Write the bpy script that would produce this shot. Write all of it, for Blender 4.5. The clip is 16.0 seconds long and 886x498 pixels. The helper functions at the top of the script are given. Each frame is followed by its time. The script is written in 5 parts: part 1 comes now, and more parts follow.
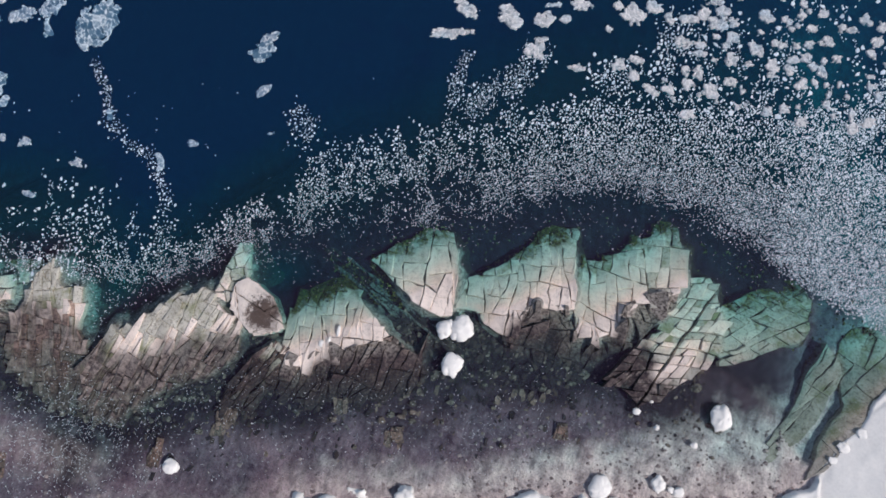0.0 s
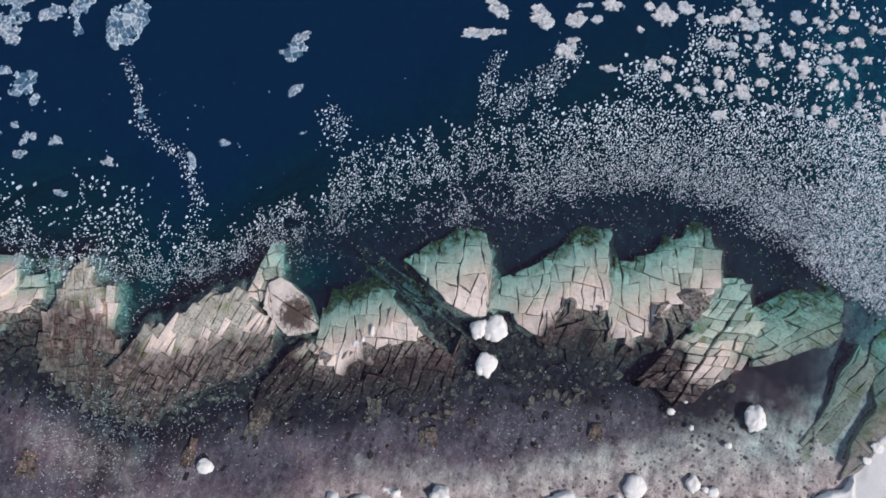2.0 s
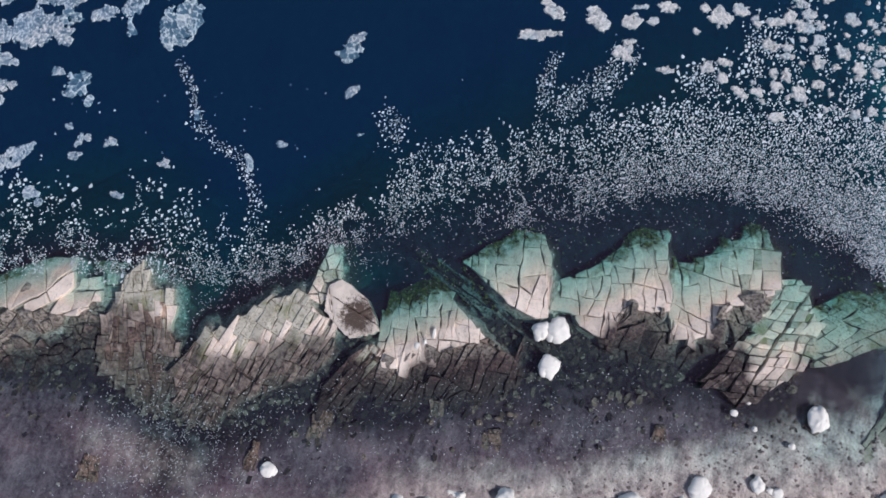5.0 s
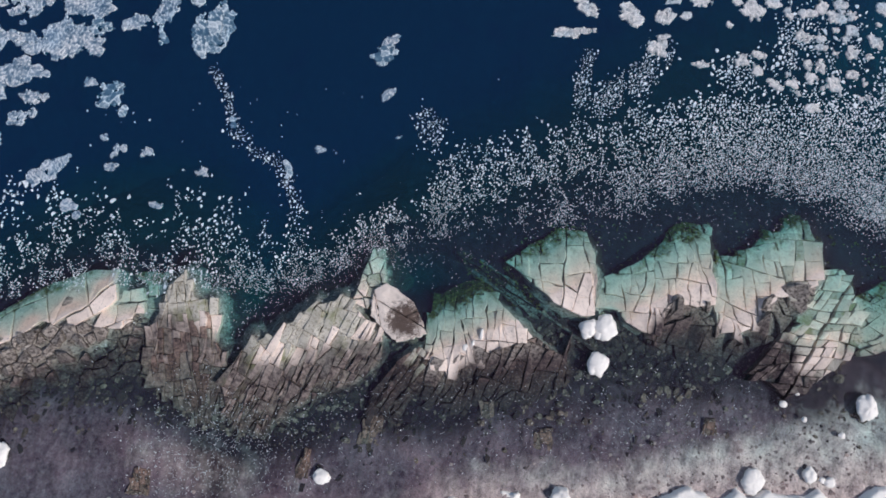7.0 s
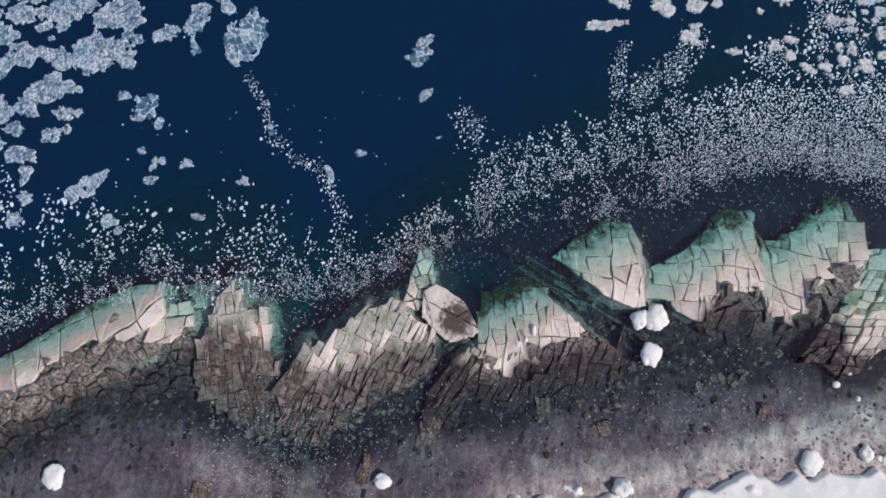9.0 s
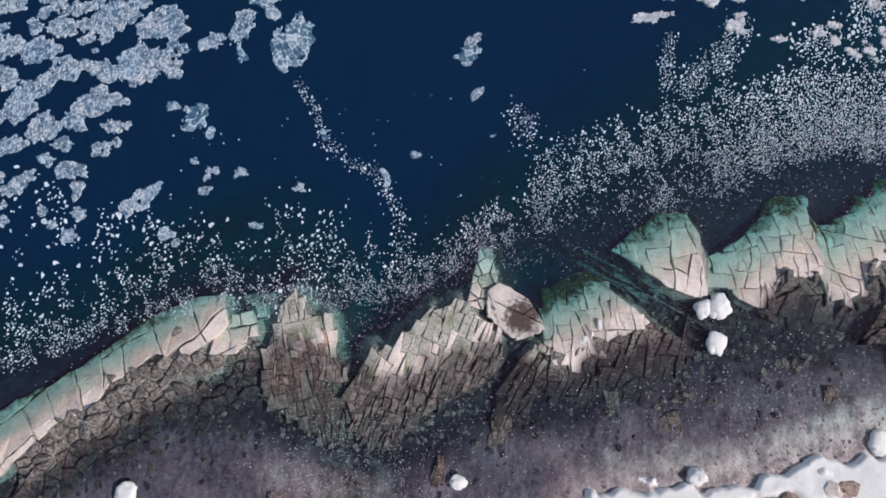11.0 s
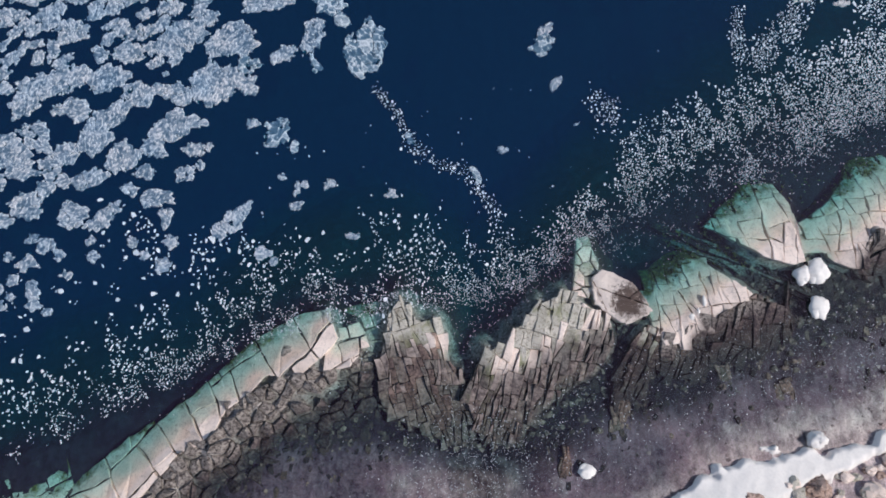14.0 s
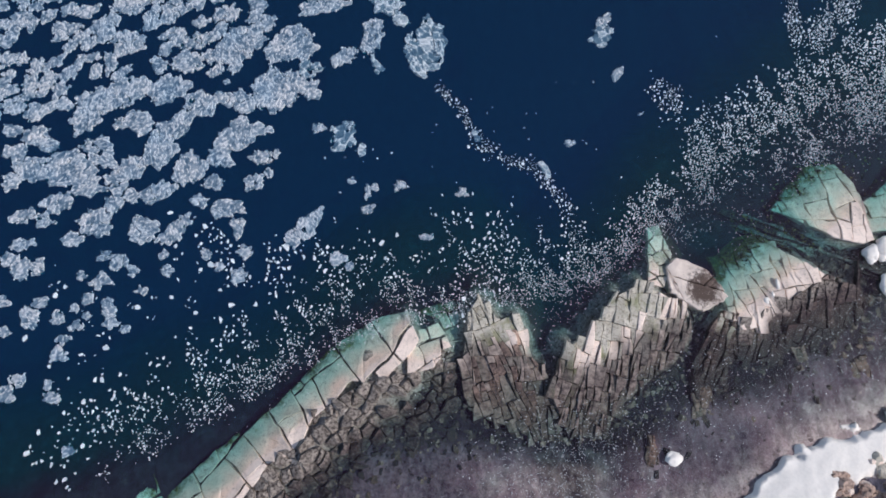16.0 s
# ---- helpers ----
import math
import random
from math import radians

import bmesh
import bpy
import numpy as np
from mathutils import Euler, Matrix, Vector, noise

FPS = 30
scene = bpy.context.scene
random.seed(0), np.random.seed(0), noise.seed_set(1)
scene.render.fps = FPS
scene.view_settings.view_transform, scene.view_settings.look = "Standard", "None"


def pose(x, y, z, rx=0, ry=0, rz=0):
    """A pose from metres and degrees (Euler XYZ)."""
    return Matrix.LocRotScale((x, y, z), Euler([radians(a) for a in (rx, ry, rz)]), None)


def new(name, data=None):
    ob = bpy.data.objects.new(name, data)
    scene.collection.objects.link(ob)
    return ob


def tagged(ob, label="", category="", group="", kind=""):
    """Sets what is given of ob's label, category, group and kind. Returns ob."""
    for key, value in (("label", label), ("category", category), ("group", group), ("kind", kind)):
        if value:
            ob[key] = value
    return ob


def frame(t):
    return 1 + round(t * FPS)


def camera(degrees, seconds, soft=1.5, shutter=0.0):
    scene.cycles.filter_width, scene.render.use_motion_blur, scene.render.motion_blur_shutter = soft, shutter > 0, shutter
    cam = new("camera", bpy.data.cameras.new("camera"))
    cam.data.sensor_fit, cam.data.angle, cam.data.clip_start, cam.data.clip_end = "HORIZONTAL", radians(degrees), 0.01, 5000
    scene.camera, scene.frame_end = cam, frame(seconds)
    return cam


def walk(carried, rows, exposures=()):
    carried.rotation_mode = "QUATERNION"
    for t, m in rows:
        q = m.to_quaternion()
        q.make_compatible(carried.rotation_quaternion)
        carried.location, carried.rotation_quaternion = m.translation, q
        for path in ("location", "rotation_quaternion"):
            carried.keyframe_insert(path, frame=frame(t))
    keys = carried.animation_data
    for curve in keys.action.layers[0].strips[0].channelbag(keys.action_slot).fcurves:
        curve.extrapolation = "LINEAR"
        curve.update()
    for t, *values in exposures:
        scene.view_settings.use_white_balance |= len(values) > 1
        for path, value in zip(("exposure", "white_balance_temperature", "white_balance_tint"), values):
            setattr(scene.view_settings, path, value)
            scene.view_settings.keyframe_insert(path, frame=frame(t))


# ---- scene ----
# ---------------------------------------------------------------- camera
cam = camera(69.6, 16.0, soft=1.75)
PATH = [
    (0.0, 2.212, 1.033, 51.089, 9.706, 0.957, 11.979),
    (0.5, 1.567, 0.917, 51.103, 9.692, 0.921, 12.011),
    (1.0, 0.859, 0.794, 51.117, 9.663, 0.820, 11.994),
    (1.5, 0.067, 0.661, 51.114, 9.616, 0.702, 12.030),
    (2.0, -0.669, 0.485, 51.136, 9.641, 0.684, 12.049),
    (2.5, -1.432, 0.294, 51.126, 9.677, 0.644, 12.035),
    (3.0, -2.231, 0.101, 51.121, 9.718, 0.557, 12.006),
    (3.5, -3.083, -0.076, 51.117, 9.711, 0.493, 12.015),
    (4.0, -4.010, -0.213, 51.109, 9.700, 0.380, 12.016),
    (6.5, -9.140, -0.877, 51.069, 9.521, -0.184, 10.759),
    (7.0, -10.170, -1.004, 51.037, 9.485, -0.273, 10.040),
    (7.5, -11.177, -1.169, 50.998, 9.511, -0.294, 9.307),
    (8.0, -12.295, -1.381, 50.954, 9.549, -0.369, 8.521),
    (8.5, -13.462, -1.576, 50.905, 9.557, -0.529, 7.838),
    (9.0, -14.771, -1.766, 50.867, 9.533, -0.760, 7.177),
    (11.5, -22.290, -2.234, 50.634, 9.292, -1.694, 3.492),
    (12.0, -23.893, -2.336, 50.562, 9.293, -1.911, 2.307),
    (12.5, -25.560, -2.431, 50.480, 9.297, -2.061, 1.529),
    (13.0, -27.197, -2.453, 50.375, 9.274, -2.263, 0.414),
    (13.5, -28.850, -2.407, 50.258, 9.222, -2.459, -0.342),
    (14.0, -30.561, -2.253, 50.150, 9.112, -2.655, -1.291),
    (14.5, -32.261, -1.997, 50.061, 8.863, -2.834, -2.082),
    (15.0, -33.944, -1.772, 49.983, 8.674, -2.954, -2.750),
    (15.5, -35.675, -1.564, 49.883, 8.564, -3.143, -3.478),
    (16.0, -37.410, -1.322, 49.768, 8.441, -3.310, -4.247),
]
walk(cam, [(row[0], pose(*row[1:])) for row in PATH], [(0.0, 0.0), (8.0, 0.0), (16.0, 0.10)])

# ---------------------------------------------------------------- light
SUN_AZ, SUN_EL = -14.0, 46.0  # degrees from +x, and above the horizon
world = bpy.data.worlds.new("sky")
scene.world = world
world.use_nodes = True
sky = world.node_tree.nodes.new("ShaderNodeTexSky")
sky.sky_type, sky.sun_disc = "NISHITA", False
sky.sun_elevation, sky.sun_rotation = radians(SUN_EL), radians(90 - SUN_AZ)
background = world.node_tree.nodes["Background"]
background.inputs["Strength"].default_value = 0.11
world.node_tree.links.new(sky.outputs["Color"], background.inputs["Color"])
sun = new("sun", bpy.data.lights.new("sun", "SUN"))
sun.data.energy, sun.data.angle, sun.data.color = 2.8, radians(0.5), (0.955, 0.93, 0.90)
toward = Vector((math.cos(radians(SUN_AZ)) * math.cos(radians(SUN_EL)),
                 math.sin(radians(SUN_AZ)) * math.cos(radians(SUN_EL)), math.sin(radians(SUN_EL))))
sun.rotation_mode = "QUATERNION"
sun.rotation_quaternion = toward.to_track_quat("Z", "Y")
sun.location = toward * 90


# ---------------------------------------------------------------- materials
def fresh(name, rough=0.8, specular=0.3):
    m = bpy.data.materials.new(name)
    m.use_nodes = True
    shader = m.node_tree.nodes["Principled BSDF"]
    shader.inputs["Roughness"].default_value = rough
    shader.inputs["Specular IOR Level"].default_value = specular
    return m, m.node_tree.nodes, m.node_tree.links, shader


def place(nodes):
    return nodes.new("ShaderNodeNewGeometry").outputs["Position"]


def grain(nodes, links, size, detail=6.0, rough=0.6, source=None):
    n = nodes.new("ShaderNodeTexNoise")
    n.inputs["Scale"].default_value = 1.0 / size
    n.inputs["Detail"].default_value = detail
    n.inputs["Roughness"].default_value = rough
    links.new(source or place(nodes), n.inputs["Vector"])
    return n.outputs["Fac"]


def ramp(nodes, links, value, stops):
    r = nodes.new("ShaderNodeValToRGB")
    while len(r.color_ramp.elements) < len(stops):
        r.color_ramp.elements.new(0.5)
    for e, (at, c) in zip(r.color_ramp.elements, stops):
        e.position = at
        e.color = (*c, 1) if len(c) == 3 else c
    links.new(value, r.inputs["Fac"])
    return r.outputs["Color"]


def mix(nodes, links, fac, a, b, how="MIX"):
    n = nodes.new("ShaderNodeMix")
    n.data_type, n.blend_type = "RGBA", how
    for socket, v in ((n.inputs["Factor"], fac), (n.inputs["A"], a), (n.inputs["B"], b)):
        if isinstance(v, (int, float)):
            socket.default_value = v
        elif isinstance(v, tuple):
            socket.default_value = (*v, 1)
        else:
            links.new(v, socket)
    return n.outputs["Result"]


def relief(nodes, links, shader, height, strength, distance):
    b = nodes.new("ShaderNodeBump")
    b.inputs["Strength"].default_value, b.inputs["Distance"].default_value = strength, distance
    links.new(height, b.inputs["Height"])
    links.new(b.outputs["Normal"], shader.inputs["Normal"])


def grey(v):
    return (v, v, v)


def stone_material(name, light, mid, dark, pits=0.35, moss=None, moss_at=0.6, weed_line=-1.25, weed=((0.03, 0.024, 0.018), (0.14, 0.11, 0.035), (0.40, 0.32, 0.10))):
    m, nodes, links, shader = fresh(name, 0.75, 0.25)
    wide = grain(nodes, links, 1.6, 5)
    fine = grain(nodes, links, 0.22, 8, 0.7)
    each = nodes.new("ShaderNodeObjectInfo").outputs["Random"]
    stain = ramp(nodes, links, grain(nodes, links, 0.7, 7, 0.68), [(0.28, grey(0.80)), (0.52, grey(1.0))])
    colour = mix(nodes, links, 1.0, ramp(nodes, links, wide, [(0.32, mid), (0.62, light)]), stain, "MULTIPLY")
    tone = ramp(nodes, links, each, [(0.0, grey(0.84)), (0.5, grey(0.97)), (1.0, grey(1.08))])
    colour = mix(nodes, links, 1.0, colour, tone, "MULTIPLY")
    spots = ramp(nodes, links, fine, [(pits, grey(1.0)), (pits + 0.16, grey(0.0))])
    colour = mix(nodes, links, spots, colour, dark)
    crack = nodes.new("ShaderNodeTexVoronoi")
    crack.feature = "DISTANCE_TO_EDGE"
    crack.inputs["Scale"].default_value = 0.85
    bent = nodes.new("ShaderNodeVectorMath")
    bent.operation, bent.inputs[1].default_value = "MULTIPLY_ADD", (0.5, 0.5, 0.5)
    wander = nodes.new("ShaderNodeTexNoise")
    wander.inputs["Scale"].default_value = 2.2
    links.new(place(nodes), wander.inputs["Vector"])
    links.new(wander.outputs["Color"], bent.inputs[0])
    links.new(place(nodes), bent.inputs[2])
    links.new(bent.outputs[0], crack.inputs["Vector"])
    line = ramp(nodes, links, crack.outputs["Distance"], [(0.006, grey(0.3)), (0.022, grey(0.0))])
    colour = mix(nodes, links, line, colour, dark)
    if moss:
        patch = ramp(nodes, links, grain(nodes, links, 2.6, 6, 0.65), [(moss_at, grey(0.0)), (moss_at + 0.12, grey(0.85))])
        colour = mix(nodes, links, patch, colour, moss)
    # brown-black of the lee side: rock tone and shade painted into the colour
    lee_dark = nodes.new("ShaderNodeAttribute")
    lee_dark.attribute_name = "lee_dark"
    darken = nodes.new("ShaderNodeMath")
    darken.operation, darken.inputs[1].default_value, darken.use_clamp = "MULTIPLY_ADD", 1.3, True
    links.new(lee_dark.outputs["Fac"], darken.inputs[0])
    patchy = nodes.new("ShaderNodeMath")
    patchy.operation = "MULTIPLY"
    links.new(lee_dark.outputs["Fac"], patchy.inputs[0])
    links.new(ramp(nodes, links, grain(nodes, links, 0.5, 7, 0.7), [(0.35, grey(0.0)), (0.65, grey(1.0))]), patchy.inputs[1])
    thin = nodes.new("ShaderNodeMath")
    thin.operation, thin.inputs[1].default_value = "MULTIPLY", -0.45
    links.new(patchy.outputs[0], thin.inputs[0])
    links.new(thin.outputs[0], darken.inputs[2])
    colour = mix(nodes, links, darken.outputs[0], colour, ramp(nodes, links, fine, [(0.37, (0.018, 0.012, 0.017)), (0.54, (0.056, 0.038, 0.041)), (0.71, (0.165, 0.118, 0.106))]))
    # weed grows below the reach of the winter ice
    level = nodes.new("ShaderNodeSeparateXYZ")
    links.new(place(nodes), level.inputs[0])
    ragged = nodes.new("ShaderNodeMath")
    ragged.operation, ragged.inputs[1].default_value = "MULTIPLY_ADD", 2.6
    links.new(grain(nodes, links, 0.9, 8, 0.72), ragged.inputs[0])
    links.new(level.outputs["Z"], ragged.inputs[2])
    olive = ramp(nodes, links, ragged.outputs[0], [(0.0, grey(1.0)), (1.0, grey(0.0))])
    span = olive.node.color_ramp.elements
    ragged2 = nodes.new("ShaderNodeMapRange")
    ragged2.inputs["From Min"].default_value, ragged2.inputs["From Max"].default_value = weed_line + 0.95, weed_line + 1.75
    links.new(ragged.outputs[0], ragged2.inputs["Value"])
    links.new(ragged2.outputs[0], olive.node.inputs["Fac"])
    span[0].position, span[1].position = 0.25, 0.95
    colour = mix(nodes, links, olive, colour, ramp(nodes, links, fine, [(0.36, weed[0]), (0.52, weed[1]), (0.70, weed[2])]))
    links.new(colour, shader.inputs["Base Color"])
    relief(nodes, links, shader, fine, 0.5, 0.06)
    return m


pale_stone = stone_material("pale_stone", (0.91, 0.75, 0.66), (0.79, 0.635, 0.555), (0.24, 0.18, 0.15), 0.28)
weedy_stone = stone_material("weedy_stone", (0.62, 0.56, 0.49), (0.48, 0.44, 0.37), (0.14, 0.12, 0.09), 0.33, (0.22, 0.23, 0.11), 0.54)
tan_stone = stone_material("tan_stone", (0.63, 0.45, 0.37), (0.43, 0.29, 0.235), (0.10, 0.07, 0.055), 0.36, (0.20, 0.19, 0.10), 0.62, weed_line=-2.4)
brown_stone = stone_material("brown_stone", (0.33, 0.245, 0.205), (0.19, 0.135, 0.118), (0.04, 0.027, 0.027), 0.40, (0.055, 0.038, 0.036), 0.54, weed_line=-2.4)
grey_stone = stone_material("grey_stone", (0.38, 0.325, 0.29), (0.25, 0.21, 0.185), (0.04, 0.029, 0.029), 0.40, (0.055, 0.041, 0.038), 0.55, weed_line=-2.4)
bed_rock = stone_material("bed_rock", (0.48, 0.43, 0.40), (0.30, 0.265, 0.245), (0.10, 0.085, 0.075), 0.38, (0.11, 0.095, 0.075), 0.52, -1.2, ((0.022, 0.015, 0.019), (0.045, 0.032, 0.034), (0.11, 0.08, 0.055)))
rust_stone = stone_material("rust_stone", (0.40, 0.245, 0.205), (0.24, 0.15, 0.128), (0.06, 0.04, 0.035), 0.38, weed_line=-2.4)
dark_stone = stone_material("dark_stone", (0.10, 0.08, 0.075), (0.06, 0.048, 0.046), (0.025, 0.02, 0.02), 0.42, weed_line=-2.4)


def rubble_material():
    m, nodes, links, shader = fresh("rubble_stone", 0.8, 0.2)
    each = nodes.new("ShaderNodeNewGeometry").outputs["Random Per Island"]
    colour = ramp(nodes, links, each, [(0.0, (0.022, 0.014, 0.024)), (0.50, (0.052, 0.035, 0.042)), (0.80, (0.15, 0.092, 0.080)), (1.0, (0.46, 0.31, 0.25))])
    fine = grain(nodes, links, 0.2, 6)
    links.new(mix(nodes, links, ramp(nodes, links, fine, [(0.4, grey(0.8)), (0.6, grey(0.0))]), colour, (0.05, 0.04, 0.036)), shader.inputs["Base Color"])
    relief(nodes, links, shader, fine, 0.5, 0.05)
    return m


rubble_stone = rubble_material()


def cobble_material():
    m, nodes, links, shader = fresh("cobble_stone", 0.8, 0.2)
    each = nodes.new("ShaderNodeNewGeometry").outputs["Random Per Island"]
    colour = ramp(nodes, links, each, [(0.0, (0.09, 0.066, 0.075)), (0.4, (0.20, 0.15, 0.155)), (0.8, (0.36, 0.265, 0.265)), (1.0, (0.58, 0.43, 0.41))])
    fine = grain(nodes, links, 0.2, 6)
    links.new(mix(nodes, links, ramp(nodes, links, fine, [(0.4, grey(0.5)), (0.6, grey(0.0))]), colour, (0.20, 0.15, 0.155)), shader.inputs["Base Color"])
    relief(nodes, links, shader, fine, 0.5, 0.05)
    return m


cobble_stone = cobble_material()


def weed_material():
    m, nodes, links, shader = fresh("weed", 0.8, 0.2)
    each = nodes.new("ShaderNodeNewGeometry").outputs["Random Per Island"]
    links.new(ramp(nodes, links, each, [(0.0, (0.02, 0.014, 0.014)), (0.40, (0.07, 0.05, 0.03)), (0.65, (0.20, 0.14, 0.045)), (1.0, (0.44, 0.31, 0.10))]), shader.inputs["Base Color"])
    return m


weed_mat = weed_material()


def hollow_material():
    m, nodes, links, shader = fresh("hollow_stone", 0.75, 0.25)
    fine = grain(nodes, links, 0.4, 10, 0.95)
    colour = ramp(nodes, links, grain(nodes, links, 1.0, 5), [(0.3, (0.64, 0.53, 0.47)), (0.65, (0.80, 0.68, 0.61))])
    worn = nodes.new("ShaderNodeAttribute")
    worn.attribute_name = "hollow"
    total = nodes.new("ShaderNodeMath")
    total.operation = "MULTIPLY_ADD"
    links.new(fine, total.inputs[0])
    total.inputs[1].default_value = 2.2
    share = nodes.new("ShaderNodeMath")
    share.operation, share.inputs[1].default_value = "MULTIPLY", 0.42
    links.new(worn.outputs["Fac"], share.inputs[0])
    links.new(share.outputs[0], total.inputs[2])
    half = nodes.new("ShaderNodeMath")
    half.operation, half.inputs[1].default_value = "MULTIPLY", 0.5
    links.new(total.outputs[0], half.inputs[0])
    pits = ramp(nodes, links, half.outputs[0], [(0.64, grey(0.0)), (0.70, grey(0.96))])
    links.new(mix(nodes, links, pits, colour, (0.075, 0.046, 0.038)), shader.inputs["Base Color"])
    relief(nodes, links, shader, fine, 0.6, 0.08)
    return m


hollow_stone = hollow_material()


def bed_material():
    m, nodes, links, shader = fresh("lake_bed", 0.85, 0.2)
    wide = grain(nodes, links, 3.5, 6, 0.6)
    fine = grain(nodes, links, 0.45, 8, 0.7)
    weed = ramp(nodes, links, wide, [(0.35, (0.075, 0.042, 0.066)), (0.55, (0.172, 0.105, 0.138)), (0.72, (0.33, 0.208, 0.248))])
    weed = mix(nodes, links, ramp(nodes, links, fine, [(0.40, grey(0.0)), (0.68, grey(0.75))]), weed, (0.30, 0.215, 0.25))
    grown = nodes.new("ShaderNodeAttribute")
    grown.attribute_name = "kelp"
    kelp_colour = ramp(nodes, links, grain(nodes, links, 0.8, 7, 0.7), [(0.42, (0.015, 0.009, 0.017)), (0.60, (0.040, 0.023, 0.035)), (0.76, (0.13, 0.078, 0.078))])
    weed = mix(nodes, links, grown.outputs["Fac"], weed, kelp_colour)
    sand = ramp(nodes, links, grain(nodes, links, 1.3, 8, 0.68), [(0.34, (0.30, 0.235, 0.25)), (0.5, (0.63, 0.515, 0.51)), (0.68, (0.82, 0.70, 0.665))])
    cover = nodes.new("ShaderNodeAttribute")
    cover.attribute_name = "sediment"
    joined = nodes.new("ShaderNodeMath")
    joined.operation = "ADD"
    links.new(cover.outputs["Fac"], joined.inputs[0])
    spread = nodes.new("ShaderNodeMath")
    spread.operation, spread.inputs[1].default_value, spread.inputs[2].default_value = "MULTIPLY_ADD", 1.1, -0.55
    links.new(grain(nodes, links, 2.2, 8, 0.7), spread.inputs[0])
    links.new(spread.outputs[0], joined.inputs[1])
    share = ramp(nodes, links, joined.outputs[0], [(0.25, grey(0.0)), (0.85, grey(1.0))])
    gravel = ramp(nodes, links, grain(nodes, links, 0.16, 6, 0.8), [(0.36, grey(0.55)), (0.5, grey(1.0)), (0.66, grey(1.25))])
    streak = nodes.new("ShaderNodeMapping")
    streak.inputs["Scale"].default_value, streak.inputs["Rotation"].default_value = (1.0, 0.28, 1.0), (0, 0, radians(38))
    links.new(place(nodes), streak.inputs["Vector"])
    drawn = ramp(nodes, links, grain(nodes, links, 0.5, 7, 0.7, streak.outputs[0]), [(0.36, grey(0.66)), (0.62, grey(1.12))])
    whole = mix(nodes, links, 1.0, mix(nodes, links, share, weed, sand), mix(nodes, links, 1.0, gravel, drawn, "MULTIPLY"), "MULTIPLY")
    links.new(whole, shader.inputs["Base Color"])
    relief(nodes, links, shader, fine, 0.8, 0.15)
    return m


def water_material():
    """Clear lake water: what the depth swallows and scatters is painted into the sheet."""
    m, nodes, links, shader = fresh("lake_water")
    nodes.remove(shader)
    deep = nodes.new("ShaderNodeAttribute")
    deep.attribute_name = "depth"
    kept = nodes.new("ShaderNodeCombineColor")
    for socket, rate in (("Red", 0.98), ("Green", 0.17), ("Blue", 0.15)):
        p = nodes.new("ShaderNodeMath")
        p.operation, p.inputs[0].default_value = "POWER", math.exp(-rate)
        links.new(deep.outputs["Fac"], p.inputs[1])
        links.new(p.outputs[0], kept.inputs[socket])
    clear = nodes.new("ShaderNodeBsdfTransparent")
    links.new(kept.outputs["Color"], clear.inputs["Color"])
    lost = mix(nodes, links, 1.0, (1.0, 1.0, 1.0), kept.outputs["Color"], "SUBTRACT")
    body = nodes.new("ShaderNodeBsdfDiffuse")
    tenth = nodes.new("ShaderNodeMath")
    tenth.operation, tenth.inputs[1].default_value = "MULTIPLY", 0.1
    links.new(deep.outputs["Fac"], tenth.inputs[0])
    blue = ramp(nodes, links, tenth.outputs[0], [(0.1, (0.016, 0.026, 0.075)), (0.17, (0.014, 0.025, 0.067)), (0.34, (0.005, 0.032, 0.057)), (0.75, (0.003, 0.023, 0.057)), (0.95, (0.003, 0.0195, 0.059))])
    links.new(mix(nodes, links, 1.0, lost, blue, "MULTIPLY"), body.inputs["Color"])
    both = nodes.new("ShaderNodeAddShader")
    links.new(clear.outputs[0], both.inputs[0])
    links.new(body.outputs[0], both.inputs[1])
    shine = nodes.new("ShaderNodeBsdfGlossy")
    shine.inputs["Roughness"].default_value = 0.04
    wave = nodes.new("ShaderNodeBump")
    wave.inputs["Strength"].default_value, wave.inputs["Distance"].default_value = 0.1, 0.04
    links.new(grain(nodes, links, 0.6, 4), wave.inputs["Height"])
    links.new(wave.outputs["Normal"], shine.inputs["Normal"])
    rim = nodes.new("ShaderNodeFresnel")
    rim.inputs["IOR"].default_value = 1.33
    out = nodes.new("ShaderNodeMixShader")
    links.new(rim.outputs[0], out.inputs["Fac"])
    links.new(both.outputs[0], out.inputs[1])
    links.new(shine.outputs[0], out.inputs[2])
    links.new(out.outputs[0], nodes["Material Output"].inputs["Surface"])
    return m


def snow_material(name, light, shade, size):
    m, nodes, links, shader = fresh(name, 0.6, 0.3)
    fine = grain(nodes, links, size, 7, 0.65)
    links.new(ramp(nodes, links, fine, [(0.3, shade), (0.6, light)]), shader.inputs["Base Color"])
    relief(nodes, links, shader, fine, 0.2, 0.06)
    return m


